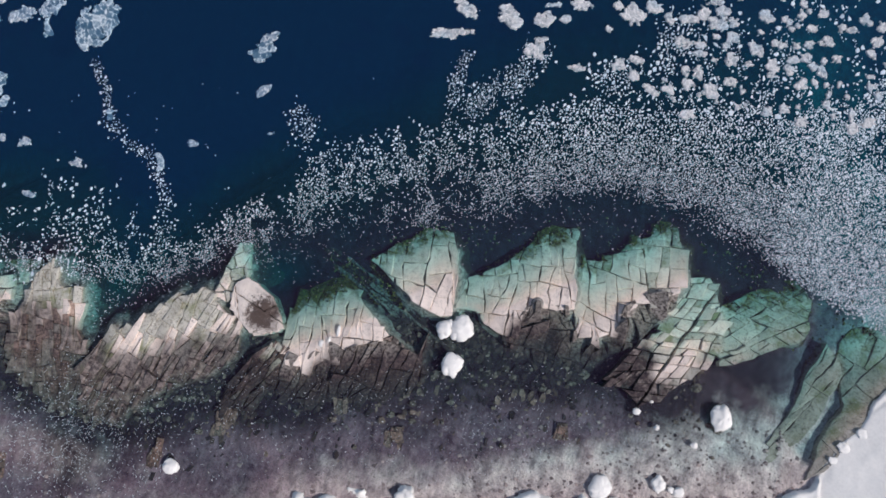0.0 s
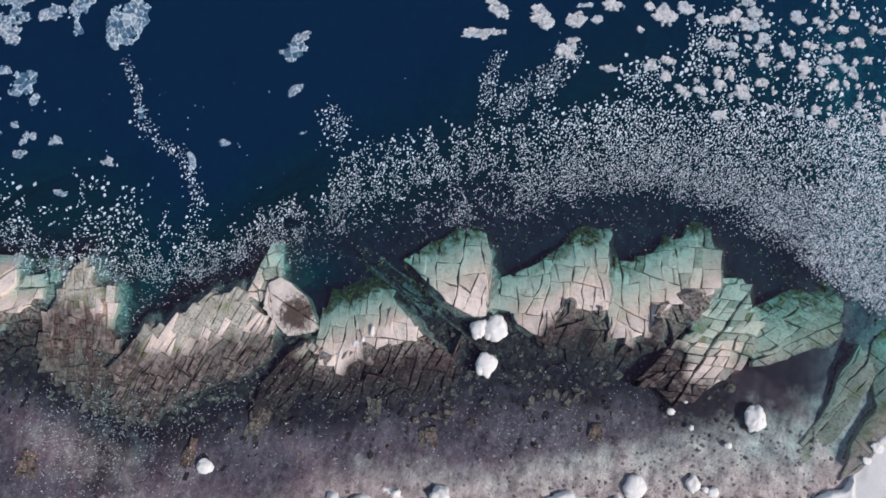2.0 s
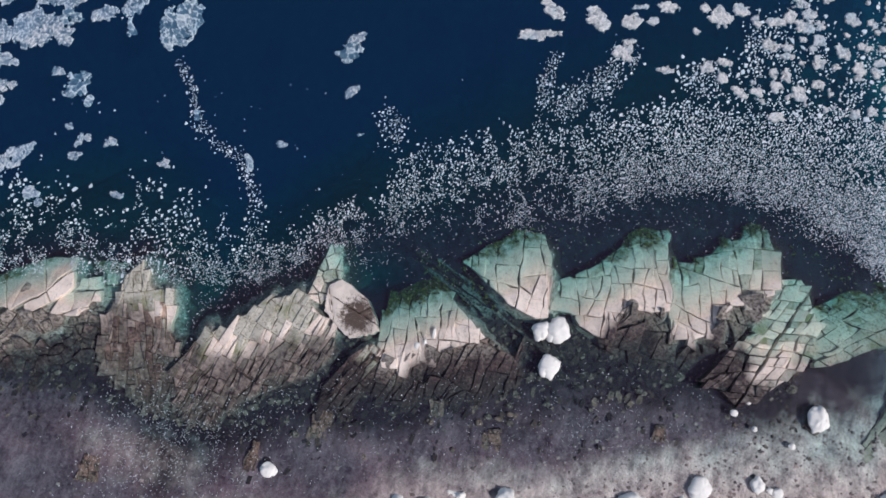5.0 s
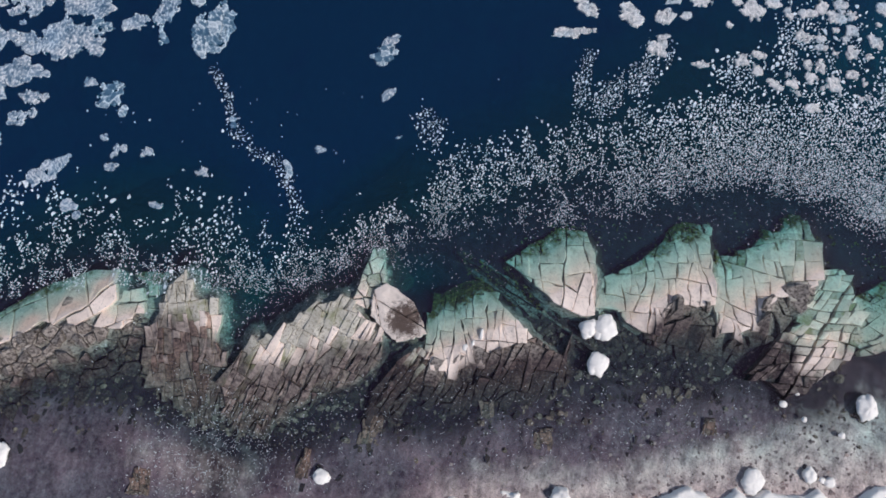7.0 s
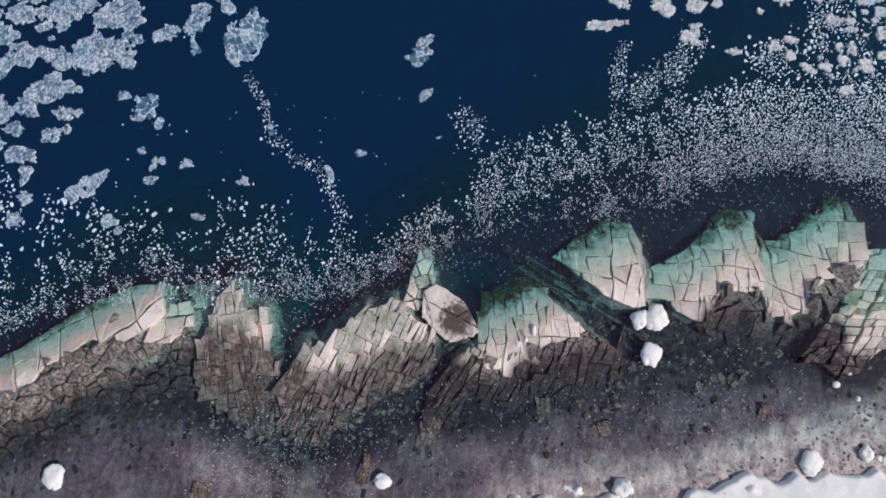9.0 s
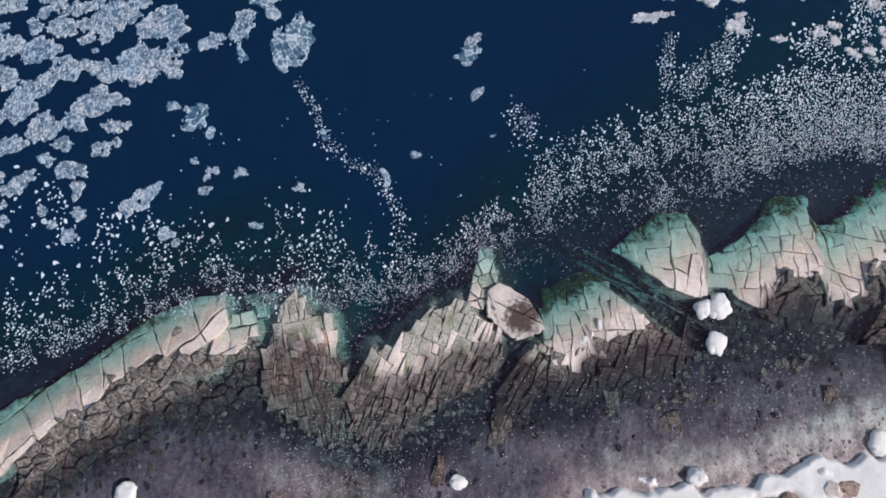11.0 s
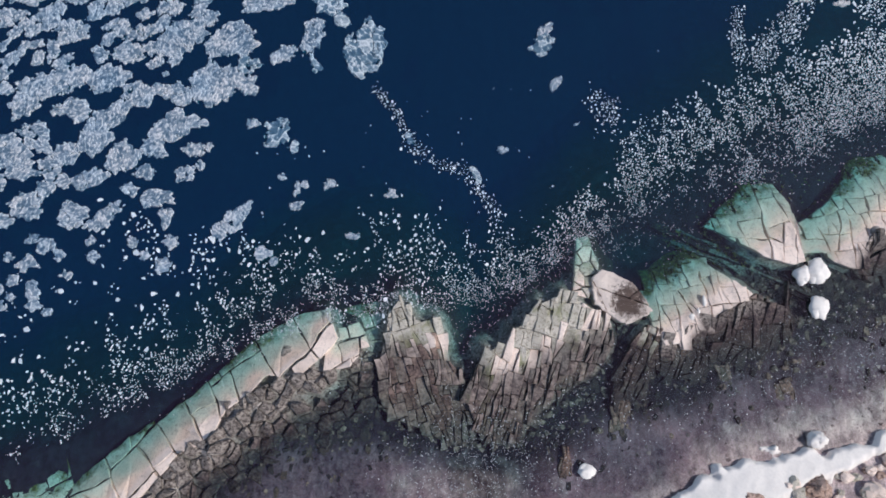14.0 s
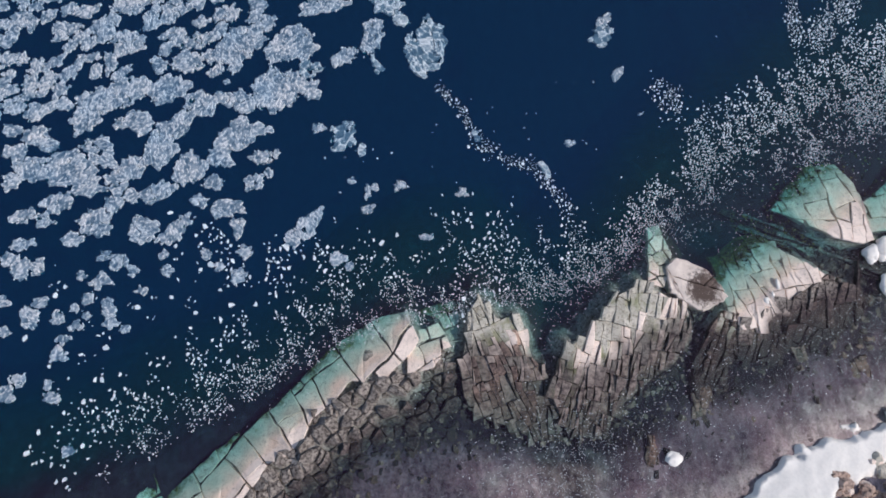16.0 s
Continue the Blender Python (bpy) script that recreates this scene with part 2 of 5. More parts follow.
def ice_material(name, rim, core, deep, warm=0.5):
    """Brash frozen together: frosted rims round each piece, glassier ice inside them."""
    m, nodes, links, shader = fresh(name, 0.5, 0.35)
    frost = nodes.new("ShaderNodeAttribute")
    frost.attribute_name = "frost"
    fine = grain(nodes, links, 0.22, 8, 0.85)
    total = nodes.new("ShaderNodeMath")
    total.operation, total.inputs[1].default_value = "MULTIPLY_ADD", 1.0
    links.new(fine, total.inputs[0])
    links.new(frost.outputs["Fac"], total.inputs[2])
    colour = ramp(nodes, links, total.outputs[0], [(0.34, deep), (0.55, core), (0.80, rim)])
    patch = ramp(nodes, links, grain(nodes, links, 3.0, 4), [(0.35, (0.74, 0.83, 0.91)), (0.35 + 0.5 * warm, (1.0, 0.95, 0.94))])
    links.new(mix(nodes, links, 1.0, colour, patch, "MULTIPLY"), shader.inputs["Base Color"])
    relief(nodes, links, shader, fine, 0.6, 0.07)
    return m


lake_bed_mat = bed_material()
water_mat = water_material()
snow = snow_material("snow", (0.90, 0.835, 0.785), (0.81, 0.75, 0.705), 0.22)
white_ice = ice_material("white_ice", (0.62, 0.65, 0.69), (0.20, 0.275, 0.35), (0.05, 0.11, 0.18))
chalky_ice = ice_material("chalky_ice", (0.76, 0.75, 0.75), (0.54, 0.55, 0.56), (0.26, 0.30, 0.33), 0.3)
veined_ice = ice_material("veined_ice", (0.58, 0.66, 0.72), (0.10, 0.19, 0.27), (0.04, 0.10, 0.17))


def brash_material():
    m, nodes, links, shader = fresh("brash_ice", 0.6, 0.3)
    each = nodes.new("ShaderNodeNewGeometry").outputs["Random Per Island"]
    fine = grain(nodes, links, 0.4, 6, 0.65)
    tone = ramp(nodes, links, each, [(0.0, (0.52, 0.59, 0.66)), (0.35, (0.72, 0.775, 0.83)), (1.0, (0.85, 0.88, 0.91))])
    links.new(mix(nodes, links, 1.0, tone, ramp(nodes, links, fine, [(0.3, grey(0.78)), (0.6, grey(1.0))]), "MULTIPLY"), shader.inputs["Base Color"])
    return m


brash_ice = brash_material()


# ---------------------------------------------------------------- helpers
def thing(name, label, category, group="", at=(0, 0, 0)):
    ob = new(name)
    ob.empty_display_size = 0.3
    ob.location = at
    return tagged(ob, label, category, group)


def solid(name, verts, faces, material, parent=None, label="", smooth=False):
    """One mesh object from points in world places."""
    me = bpy.data.meshes.new(name)
    me.from_pydata(verts, [], faces)
    me.materials.append(material)
    if smooth:
        me.polygons.foreach_set("use_smooth", [True] * len(me.polygons))
    me.update()
    ob = new(name, me)
    if parent:
        ob.parent = parent
        ob.matrix_parent_inverse = Matrix.Translation(-parent.location)
    if label:
        ob["label"] = label
    return ob


def lattice(x, y, seed):
    """Hashed values from 0 to 1 on whole numbers."""
    h = np.sin(x * 127.1 + y * 311.7 + seed * 74.7) * 43758.5453
    return h - np.floor(h)


def ripple(x, y, seed=0):
    """Smooth value noise, 0 to 1."""
    if isinstance(x, float) and isinstance(y, float):
        i, j = math.floor(x), math.floor(y)
        u, v = x - i, y - j
        u, v = u * u * (3 - 2 * u), v * v * (3 - 2 * v)
        q = []
        for p, r in ((i, j), (i + 1, j), (i, j + 1), (i + 1, j + 1)):
            h = math.sin(p * 127.1 + r * 311.7 + seed * 74.7) * 43758.5453
            q.append(h - math.floor(h))
        return (q[0] * (1 - u) + q[1] * u) * (1 - v) + (q[2] * (1 - u) + q[3] * u) * v
    x, y = np.asarray(x, float), np.asarray(y, float)
    i, j = np.floor(x), np.floor(y)
    u, v = x - i, y - j
    u, v = u * u * (3 - 2 * u), v * v * (3 - 2 * v)
    a = lattice(i, j, seed) * (1 - u) + lattice(i + 1, j, seed) * u
    b = lattice(i, j + 1, seed) * (1 - u) + lattice(i + 1, j + 1, seed) * u
    return a * (1 - v) + b * v


def rough(x, y, seed=0, octaves=4):
    total, weight, norm = 0, 1.0, 0
    for k in range(octaves):
        total = total + weight * ripple(x * 2.0**k, y * 2.0**k, seed + k)
        norm += weight
        weight *= 0.55
    return total / norm


def step(a, b, x):
    t = np.clip((x - a) / (b - a), 0, 1)
    return t * t * (3 - 2 * t)


# ---------------------------------------------------------------- the lie of the land
CREST = ((-90, -18), (-61, -14.5), (-55, -14.5), (-48, -10.5), (-42, -6), (-36, -4.5), (-29, -5.5), (-26, -8.5), (-22, -6), (-16, -2.5),
         (-8, -1.0), (-2, 1.5), (4, 3.0), (10, 4.8), (17, 5.2), (23, 4.4), (27, 3.0), (30, -1.0), (33, 1.5), (36, 5.5), (45, 18), (60, 36))
TIPS = ((-90, -16), (-62, -9.5), (-48, -5.2), (-42, 0), (-37, 2), (-30, 2), (-25, -1), (-19, 4), (-16, 6.8), (-8, 6.6), (-2, 11.4), (9, 13.8), (18, 15.2), (28, 13.8), (33, 11), (37, 13), (45, 24), (60, 42))
SHORE = ((-90, -30), (-45, -24), (-25, -20), (-13, -16.0), (-10, -13.6), (-8, -12.4), (-5.5, -11.5), (0, -11.0), (5, -10.3),
         (7.5, -9.3), (14.4, -7.4), (21, -6.5), (27, -5.4), (30.5, -3.6), (32, -0.3), (33.4, 1.8), (35.6, 5.3), (40, 12), (50, 26), (80, 60))
CREST_X, CREST_Y = np.array(CREST, float).T
TIPS_X, TIPS_Y = np.array(TIPS, float).T
SHORE_X, SHORE_Y = np.array(SHORE, float).T


def bed(x, y):
    """Height of the lake bed and the beach."""
    x, y = np.asarray(x, float), np.asarray(y, float)
    out = y - np.interp(x, CREST_X, CREST_Y) + 2.2 * (rough(x / 6, y / 6, 3) - 0.5)
    back = (y - np.interp(x, SHORE_X, SHORE_Y)) * np.where(x > 28, 0.62, 1.0)
    shelf = np.where(back > 0, np.maximum(-0.075 * np.maximum(back, 0), -0.42), np.minimum(-0.22 * back, 3 - 0.02 * back))
    past = y - np.interp(x, TIPS_X, TIPS_Y) + 2.4 * (rough(x / 4, y / 4, 13) - 0.5)
    lake = -0.6 - np.minimum((0.22 - 0.13 * step(22, 27, x)) * np.maximum(out, 0), 1.3) - (0.24 + 0.42 * (1 - step(-22, -6, x))) * np.maximum(past, 0) - (0.34 - 0.20 * step(-4, 10, x)) * np.maximum(past - 5, 0)
    z = np.where(out > 0, np.minimum(shelf, lake), shelf)
    z = z - 2.6 * np.exp(-((x + 25.2) / 2.2) ** 2 - ((y - 0.8) / 2.6) ** 2) - 1.5 * np.exp(-((x + 12.4) / 2.4) ** 2 - ((y - 5.0) / 1.8) ** 2)  # scour holes
    z = z + 0.3 * np.exp(-((x + 27) / 8) ** 2 - ((y + 12.6) / 2.6) ** 2)
    z = np.maximum(z, -12)
    z = np.where(z < -0.2, z - 0.35 * step(-6.5, -3.0, out) * (1 - step(-1, 1, out)) * (1 - step(14, 22, x)), z)
    lumps = 0.30 * (rough(x / 1.7, y / 1.7, 11) - 0.5) + 0.22 * (rough(x / 0.5, y / 0.5, 21, 3) - 0.5)
    return z + lumps * step(0.2, 4, back) + 0.12 * (rough(x / 0.8, y / 0.8, 5) - 0.5)


def spaced(lo, hi, pitch, far):
    """Even steps from lo to hi, then ever wider ones out to the horizon."""
    inner = np.arange(lo, hi + pitch / 2, pitch)
    outer = far * np.linspace(0, 1, 15)[1:] ** 3 + np.arange(1, 15) * pitch
    return np.concatenate([lo - outer[::-1], inner, hi + outer])


def sheet(name, xs, ys, height, material):
    gx, gy = np.meshgrid(xs, ys)
    z = height(gx, gy)
    n, m = len(xs), len(ys)
    me = bpy.data.meshes.new(name)
    me.vertices.add(n * m)
    me.vertices.foreach_set("co", np.stack([gx, gy, z], -1).ravel())
    i = (np.arange(m - 1)[:, None] * n + np.arange(n - 1)).ravel()
    quads = np.stack([i, i + 1, i + 1 + n, i + n], 1)
    me.loops.add(quads.size)
    me.loops.foreach_set("vertex_index", quads.ravel())
    me.polygons.add(len(quads))
    me.polygons.foreach_set("loop_start", np.arange(len(quads)) * 4)
    me.polygons.foreach_set("use_smooth", np.ones(len(quads), bool))
    me.materials.append(material)
    me.update(calc_edges=True)
    return new(name, me), gx, gy


ground, gx, gy = sheet("ground", spaced(-74, 44, 0.24, 2400), spaced(-24, 24, 0.24, 2400), bed, lake_bed_mat)
tagged(ground, "dark weedy lake bed of rubble rising to a pale silty beach", "lake bed", kind="structure")
back = gy - np.interp(gx, SHORE_X, SHORE_Y)
sediment = (1 - step(0.5 + 1.4 * step(2, 14, gx), 6 + 6 * step(12, 26, gx), back)) * (0.50 + 0.60 * step(-14, 12, gx)) + 0.03 * step(18, 30, gx) * (1 - step(8, 14, back))
sediment += 0.30 * step(27, 31, gx)
sediment += 0.44 * np.exp(-((gx + 27) / 9) ** 2 - ((gy + 12.6) / 3.0) ** 2)  # silt stirred up off the bank
sediment = np.where(back < 0, 0.75, sediment)
trough = gy - np.interp(gx, CREST_X, CREST_Y) + 6 * (rough(gx / 5, gy / 5, 3) - 0.5)
kelp = 0.94 * step(-7.8, -3.8, trough) * (1 - 0.3 * step(18, 26, gx)) 
beyond = gy - np.interp(gx, TIPS_X, TIPS_Y) + 3 * (rough(gx / 3, gy / 3, 14) - 0.5)
kelp = np.maximum(kelp, 0.9 * step(-1, 1, trough) * (1 - 0.8 * step(1.5, 5, beyond))) * (1 - 0.9 * step(26, 31, gx))
field = ground.data.attributes.new("kelp", "FLOAT", "POINT")
field.data.foreach_set("value", kelp.ravel().astype(np.float32))
field = ground.data.attributes.new("sediment", "FLOAT", "POINT")
field.data.foreach_set("value", sediment.ravel().astype(np.float32))

# ---------------------------------------------------------------- rock ledges
CELL = 0.25
GRID_X, GRID_Y = spaced(-74, 44, CELL, 2400), spaced(-24, 44, CELL, 2400)
DGX, DGY = np.meshgrid(GRID_X, GRID_Y)
surface = bed(DGX, DGY)  # height of whatever lies highest under the water
ledge_top = np.full(surface.shape, -99.0)
boulder_top = np.full(surface.shape, -99.0)


def inside(px, py, outline):
    hit, n = False, len(outline)
    for k in range(n):
        (x0, y0), (x1, y1) = outline[k - 1], outline[k]
        if (y0 > py) != (y1 > py) and px < (x1 - x0) * (py - y0) / (y1 - y0) + x0:
            hit = not hit
    return hit


def halve(poly, nx, ny, d):
    """The part of a polygon on the side where n.p <= d."""
    out = []
    for k in range(len(poly)):
        p, q = poly[k - 1], poly[k]
        a, b = p[0] * nx + p[1] * ny - d, q[0] * nx + q[1] * ny - d
        if (a <= 0) != (b <= 0):
            t = a / (a - b)
            out.append((p[0] + (q[0] - p[0]) * t, p[1] + (q[1] - p[1]) * t))
        if b <= 0:
            out.append(q)
    return out


def area(poly):
    return sum(poly[k - 1][0] * poly[k][1] - poly[k][0] * poly[k - 1][1] for k in range(len(poly))) / 2


def middle(poly):
    return sum(p[0] for p in poly) / len(poly), sum(p[1] for p in poly) / len(poly)


def sides(poly):
    """The outward normal and offset of each side of a convex polygon that turns left."""
    for k in range(len(poly)):
        (x0, y0), (x1, y1) = poly[k - 1], poly[k]
        d = math.hypot(x1 - x0, y1 - y0)
        if d > 1e-6:
            nx, ny = (y1 - y0) / d, -(x1 - x0) / d
            yield nx, ny, nx * x0 + ny * y0


def shrunk(poly, gap, rng):
    out = poly
    for nx, ny, d in list(sides(poly)):
        out = halve(out, nx, ny, d - gap * rng.uniform(0.25, 0.8))
        if len(out) < 3:
            return []
    return out


def split(poly, su, sv, rng, skew, gap):
    """Cracks a convex polygon again and again, along u or v, until the pieces are about su by sv. The first cracks gape most."""
    us, vs = [p[0] for p in poly], [p[1] for p in poly]
    eu, ev = (max(us) - min(us)) / su, (max(vs) - min(vs)) / sv
    if max(eu, ev) < rng.uniform(1.0, 2.1):
        return [poly]
    turn = rng.gauss(0, skew) + (0 if eu * rng.uniform(0.8, 1.25) > ev else math.pi / 2)
    nx, ny = math.cos(turn), math.sin(turn)
    t = rng.uniform(0.32, 0.68)
    mx, my = min(us) + (max(us) - min(us)) * t, min(vs) + (max(vs) - min(vs)) * t
    d = nx * mx + ny * my
    open_by = gap * rng.uniform(0.25, 0.75)
    pieces = [q for q in (halve(poly, nx, ny, d - open_by), halve(poly, -nx, -ny, -d - open_by)) if len(q) > 2]
    if len(pieces) < 2:
        return [poly]
    gap = max(0.018, gap * 0.82)
    return split(pieces[0], su, sv, rng, skew, gap) + split(pieces[1], su, sv, rng, skew, gap)


def pebbled(reach, su, sv, rng, jitter):
    """Cells round strewn seeds, as columns and broken blocks break."""
    seeds = []
    for j in range(int(-reach / sv) - 1, int(reach / sv) + 2):
        for i in range(int(-reach / su) - 1, int(reach / su) + 2):
            seeds.append((i + 0.5 * (j % 2) + rng.uniform(-jitter, jitter), j + rng.uniform(-jitter, jitter)))
    pts = np.array(seeds)
    cells = []
    for k, (x, y) in enumerate(seeds):
        near = np.where(np.hypot(pts[:, 0] - x, pts[:, 1] - y) < 2.6)[0]
        cell = [(x - 1.5, y - 1.5), (x + 1.5, y - 1.5), (x + 1.5, y + 1.5), (x - 1.5, y + 1.5)]
        for o in near:
            if o != k:
                dx, dy = pts[o, 0] - x, pts[o, 1] - y
                d = math.hypot(dx, dy)
                cell = halve(cell, dx / d, dy / d, (dx * (x + pts[o, 0]) + dy * (y + pts[o, 1])) / 2 / d)
        cells.append([(u * su, v * sv) for u, v in cell])
    return cells


# Shoreward end of the bright crests, past which shade is painted.
BRIGHT_END = ((-60, -18), (-48.4, -12.4), (-45.4, -9.7), (-43.4, -7.6), (-40.1, -6.6), (-37.7, -5.0), (-35.1, -3.0), (-32.8, -0.6), (-30.7, -0.8), (-28.1, -2.0), (-25.1, -2.8), (-22.6, -3.2),
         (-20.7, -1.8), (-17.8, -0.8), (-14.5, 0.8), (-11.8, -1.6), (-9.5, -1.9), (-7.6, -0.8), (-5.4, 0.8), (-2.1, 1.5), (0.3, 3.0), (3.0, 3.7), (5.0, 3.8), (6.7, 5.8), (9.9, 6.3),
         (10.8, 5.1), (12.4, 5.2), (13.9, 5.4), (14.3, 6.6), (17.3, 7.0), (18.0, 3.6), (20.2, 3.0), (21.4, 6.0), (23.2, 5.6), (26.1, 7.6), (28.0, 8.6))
BRIGHT_END_X, BRIGHT_END_Y = np.array(BRIGHT_END, float).T


def lee_dark(x, y):
    """How strongly brown and lee shade are painted in: none on crests, most behind."""
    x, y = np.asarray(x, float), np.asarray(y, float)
    behind = np.interp(x, BRIGHT_END_X, BRIGHT_END_Y) - y + 2.6 * (rough(x / 1.6, y / 1.6, 55, 3) - 0.5)
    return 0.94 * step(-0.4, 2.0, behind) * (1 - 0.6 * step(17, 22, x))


def darken(ob, share=1.0):
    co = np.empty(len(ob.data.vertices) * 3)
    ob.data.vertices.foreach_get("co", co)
    ob.data.attributes.new("lee_dark", "FLOAT", "POINT").data.foreach_set("value", (share * lee_dark(co[0::3], co[1::3])).astype(np.float32))


def block(corners, tops, material, parent, rng, bevel):
    """A rough block: a prism with a worn rim, standing on the bed."""
    n = len(corners)
    cx, cy = middle(corners)
    low = min(float(bed(cx, cy)), min(tops)) - 0.6
    v = [(x, y, low) for x, y in corners]
    v += [(x, y, z - bevel * rng.uniform(0.5, 1.5)) for (x, y), z in zip(corners, tops)]
    for (x, y), z in zip(corners, tops):
        d = max(0.05, math.hypot(x - cx, y - cy))
        f = max(0.3, 1 - bevel * rng.uniform(0.8, 2.0) / d)
        v.append((cx + (x - cx) * f, cy + (y - cy) * f, z))
    v.append((cx, cy, sum(tops) / n + rng.uniform(-0.01, 0.04)))
    f = []
    for k in range(n):
        j = (k + 1) % n
        f += [(k, j, n + j, n + k), (n + k, n + j, 2 * n + j, 2 * n + k), (2 * n + k, 2 * n + j, 3 * n)]
    ob = solid("block", v, f, material, parent)
    i0, i1 = np.searchsorted(GRID_X, (min(c[0] for c in corners) - CELL, max(c[0] for c in corners) + CELL))
    j0, j1 = np.searchsorted(GRID_Y, (min(c[1] for c in corners) - CELL, max(c[1] for c in corners) + CELL))
    for j in range(j0, j1):
        for i in range(i0, i1):
            if inside(GRID_X[i], GRID_Y[j], corners):
                near = min(range(n), key=lambda k: (corners[k][0] - GRID_X[i]) ** 2 + (corners[k][1] - GRID_Y[j]) ** 2)
                ledge_top[j, i] = max(ledge_top[j, i], tops[near])
    return ob


def ledge(label, outline, turn, su, sv, high, slope, lean, stones, gap=0.10, uneven=0.05, skew=8, cells="split", seed=1, brown=None, tip=0.04, cap=0.22, rough_edge=0.06, worn=0.04, shear=0.0, ragged=False, upper=None, lee_share=1.0, sag=0.0):
    """A run of jointed rock in an outline. turn: degrees of the joints; su, sv: block length and width; high: top at the
    middle; lean: degrees of the way along which the tops fall by slope a metre. brown: (metres along lean, stone) past which
    the blocks are of the other stone. tip: how far each block tips. sag: how the fall steepens."""
    rng = random.Random(seed)
    outline = outline if area(outline) > 0 else outline[::-1]
    mx, my = middle(outline)
    parent = thing("rock_ledge", label, "rock ledge", "rock ledges along the drop-off", (mx, my, high))
    c, s = math.cos(radians(turn)), math.sin(radians(turn))
    dx, dy = math.cos(radians(lean)), math.sin(radians(lean))
    local = [((x - mx) * c + (y - my) * s, -(x - mx) * s + (y - my) * c) for x, y in outline]
    local = [(u - shear * v, v) for u, v in local]
    reach = max(math.hypot(*p) for p in local) + 0.5
    if cells == "split":
        made = split([(-reach, -reach), (reach, -reach), (reach, reach), (-reach, reach)], su, sv, rng, radians(skew), gap * 1.05)
    else:
        made = pebbled(reach, su, sv, rng, 0.44)
    bend = rng.uniform(0, 50)
    for cell in made:
        cell = shrunk(cell, gap, rng) if cells != "split" else cell
        if len(cell) < 3:
            continue
        piece = local
        if ragged and inside(*middle(cell), local):
            piece = cell
        for nx, ny, d in list(sides(cell)) if piece is local else ():
            piece = halve(piece, nx, ny, d)
            if len(piece) < 3:
                break
        if len(piece) < 3 or area(piece) < 0.05 * su * sv:
            continue
        ring = []
        for k in range(len(piece)):
            (u0, v0), (u1, v1) = piece[k - 1], piece[k]
            d = math.hypot(u1 - u0, v1 - v0)
            if d < 0.06:
                continue
            for m in range(max(1, int(d / 0.55))):
                t = m / max(1, int(d / 0.55))
                e = rng.gauss(0, rough_edge) if m else rng.gauss(0, rough_edge * 0.5)
                u, v = u0 + (u1 - u0) * t + (v1 - v0) / d * e, v0 + (v1 - v0) * t - (u1 - u0) / d * e
                u += 0.5 * (float(ripple(u / 1.8 + bend, v / 1.8, 7)) - 0.5) * min(su, sv, 1)
                v += 0.5 * (float(ripple(u / 1.8, v / 1.8 + bend, 9)) - 0.5) * min(su, sv, 1)
                u += shear * v
                ring.append((mx + c * u - s * v, my + s * u + c * v))
        if len(ring) < 3:
            continue
        px, py = middle(ring)
        along = (px - mx) * dx + (py - my) * dy
        shiftz = rng.gauss(0, uneven)
        ta, tb = rng.gauss(0, tip), rng.gauss(0, tip)
        fall = [(x - mx) * dx + (y - my) * dy for x, y in ring]
        tops = [min(cap, high - slope * d - sag * max(0.0, d) ** 2) + shiftz + 0.16 * (float(rough(x / 2.2, y / 2.2, 41, 2)) - 0.5) + ta * (x - px) + tb * (y - py) for (x, y), d in zip(ring, fall)]
        stone = rng.choice(stones)
        if brown and along + rng.gauss(0, 0.35) > brown[0]:
            stone = brown[1]
        if upper and along + rng.gauss(0, 0.4) < upper[0]:
            stone = upper[1]
        darken(block(ring, tops, stone, parent, rng, worn), lee_share)
    return parent


PALE, MIXED = (pale_stone,), (pale_stone, pale_stone, pale_stone, weedy_stone)
ledge("pale jointed slab ridge dipping into clear teal water",
      [(-55.4, -10.7), (-52.0, -8.0), (-48.8, -5.9), (-45.0, -2.8), (-42.5, -0.7), (-39.7, 0.6), (-36.8, 1.2), (-36.4, -1.0), (-37.6, -2.3), (-39.4, -4.0),
       (-41.5, -3.9), (-43.0, -5.0), (-44.8, -6.3), (-45.4, -7.9), (-48.2, -9.4), (-50.0, -11.6), (-51.5, -13.4), (-54.5, -15.4), (-58.0, -17.0), (-59.2, -13.4)],
      37, 2.3, 3.4, -0.13, 0.44, 127, PALE, gap=0.22, seed=3, skew=8, uneven=0.03, sag=0.02)
ledge("sunken teal slab at the end of the ridge", [(-61.5, -11), (-59.5, -9.4), (-57.3, -9.4), (-56.0, -11.5), (-57, -13.5), (-61, -13.5)],
      30, 1.9, 1.6, -1.2, 0.3, 100, PALE, gap=0.10, seed=4)
ledge("tilted bright slab among broken grey blocks", [(-37.4, -0.6), (-34.6, 0.2), (-34.1, -1.7), (-35.4, -3.4), (-37.4, -3.5)],
      20, 1.7, 1.1, -0.1, 0.25, 100, PALE, gap=0.16, seed=5, uneven=0.10, tip=0.10)
ledge("sunken shoulder of pale rock under brash", [(-36.6, 1.2), (-33.6, 2.0), (-31.6, 1.2), (-32.4, -1.6), (-34.2, -1.4), (-34.8, 0.4)],
      20, 1.5, 1.2, -1.0, 0.3, 100, (pale_stone, weedy_stone), gap=0.10, seed=35)
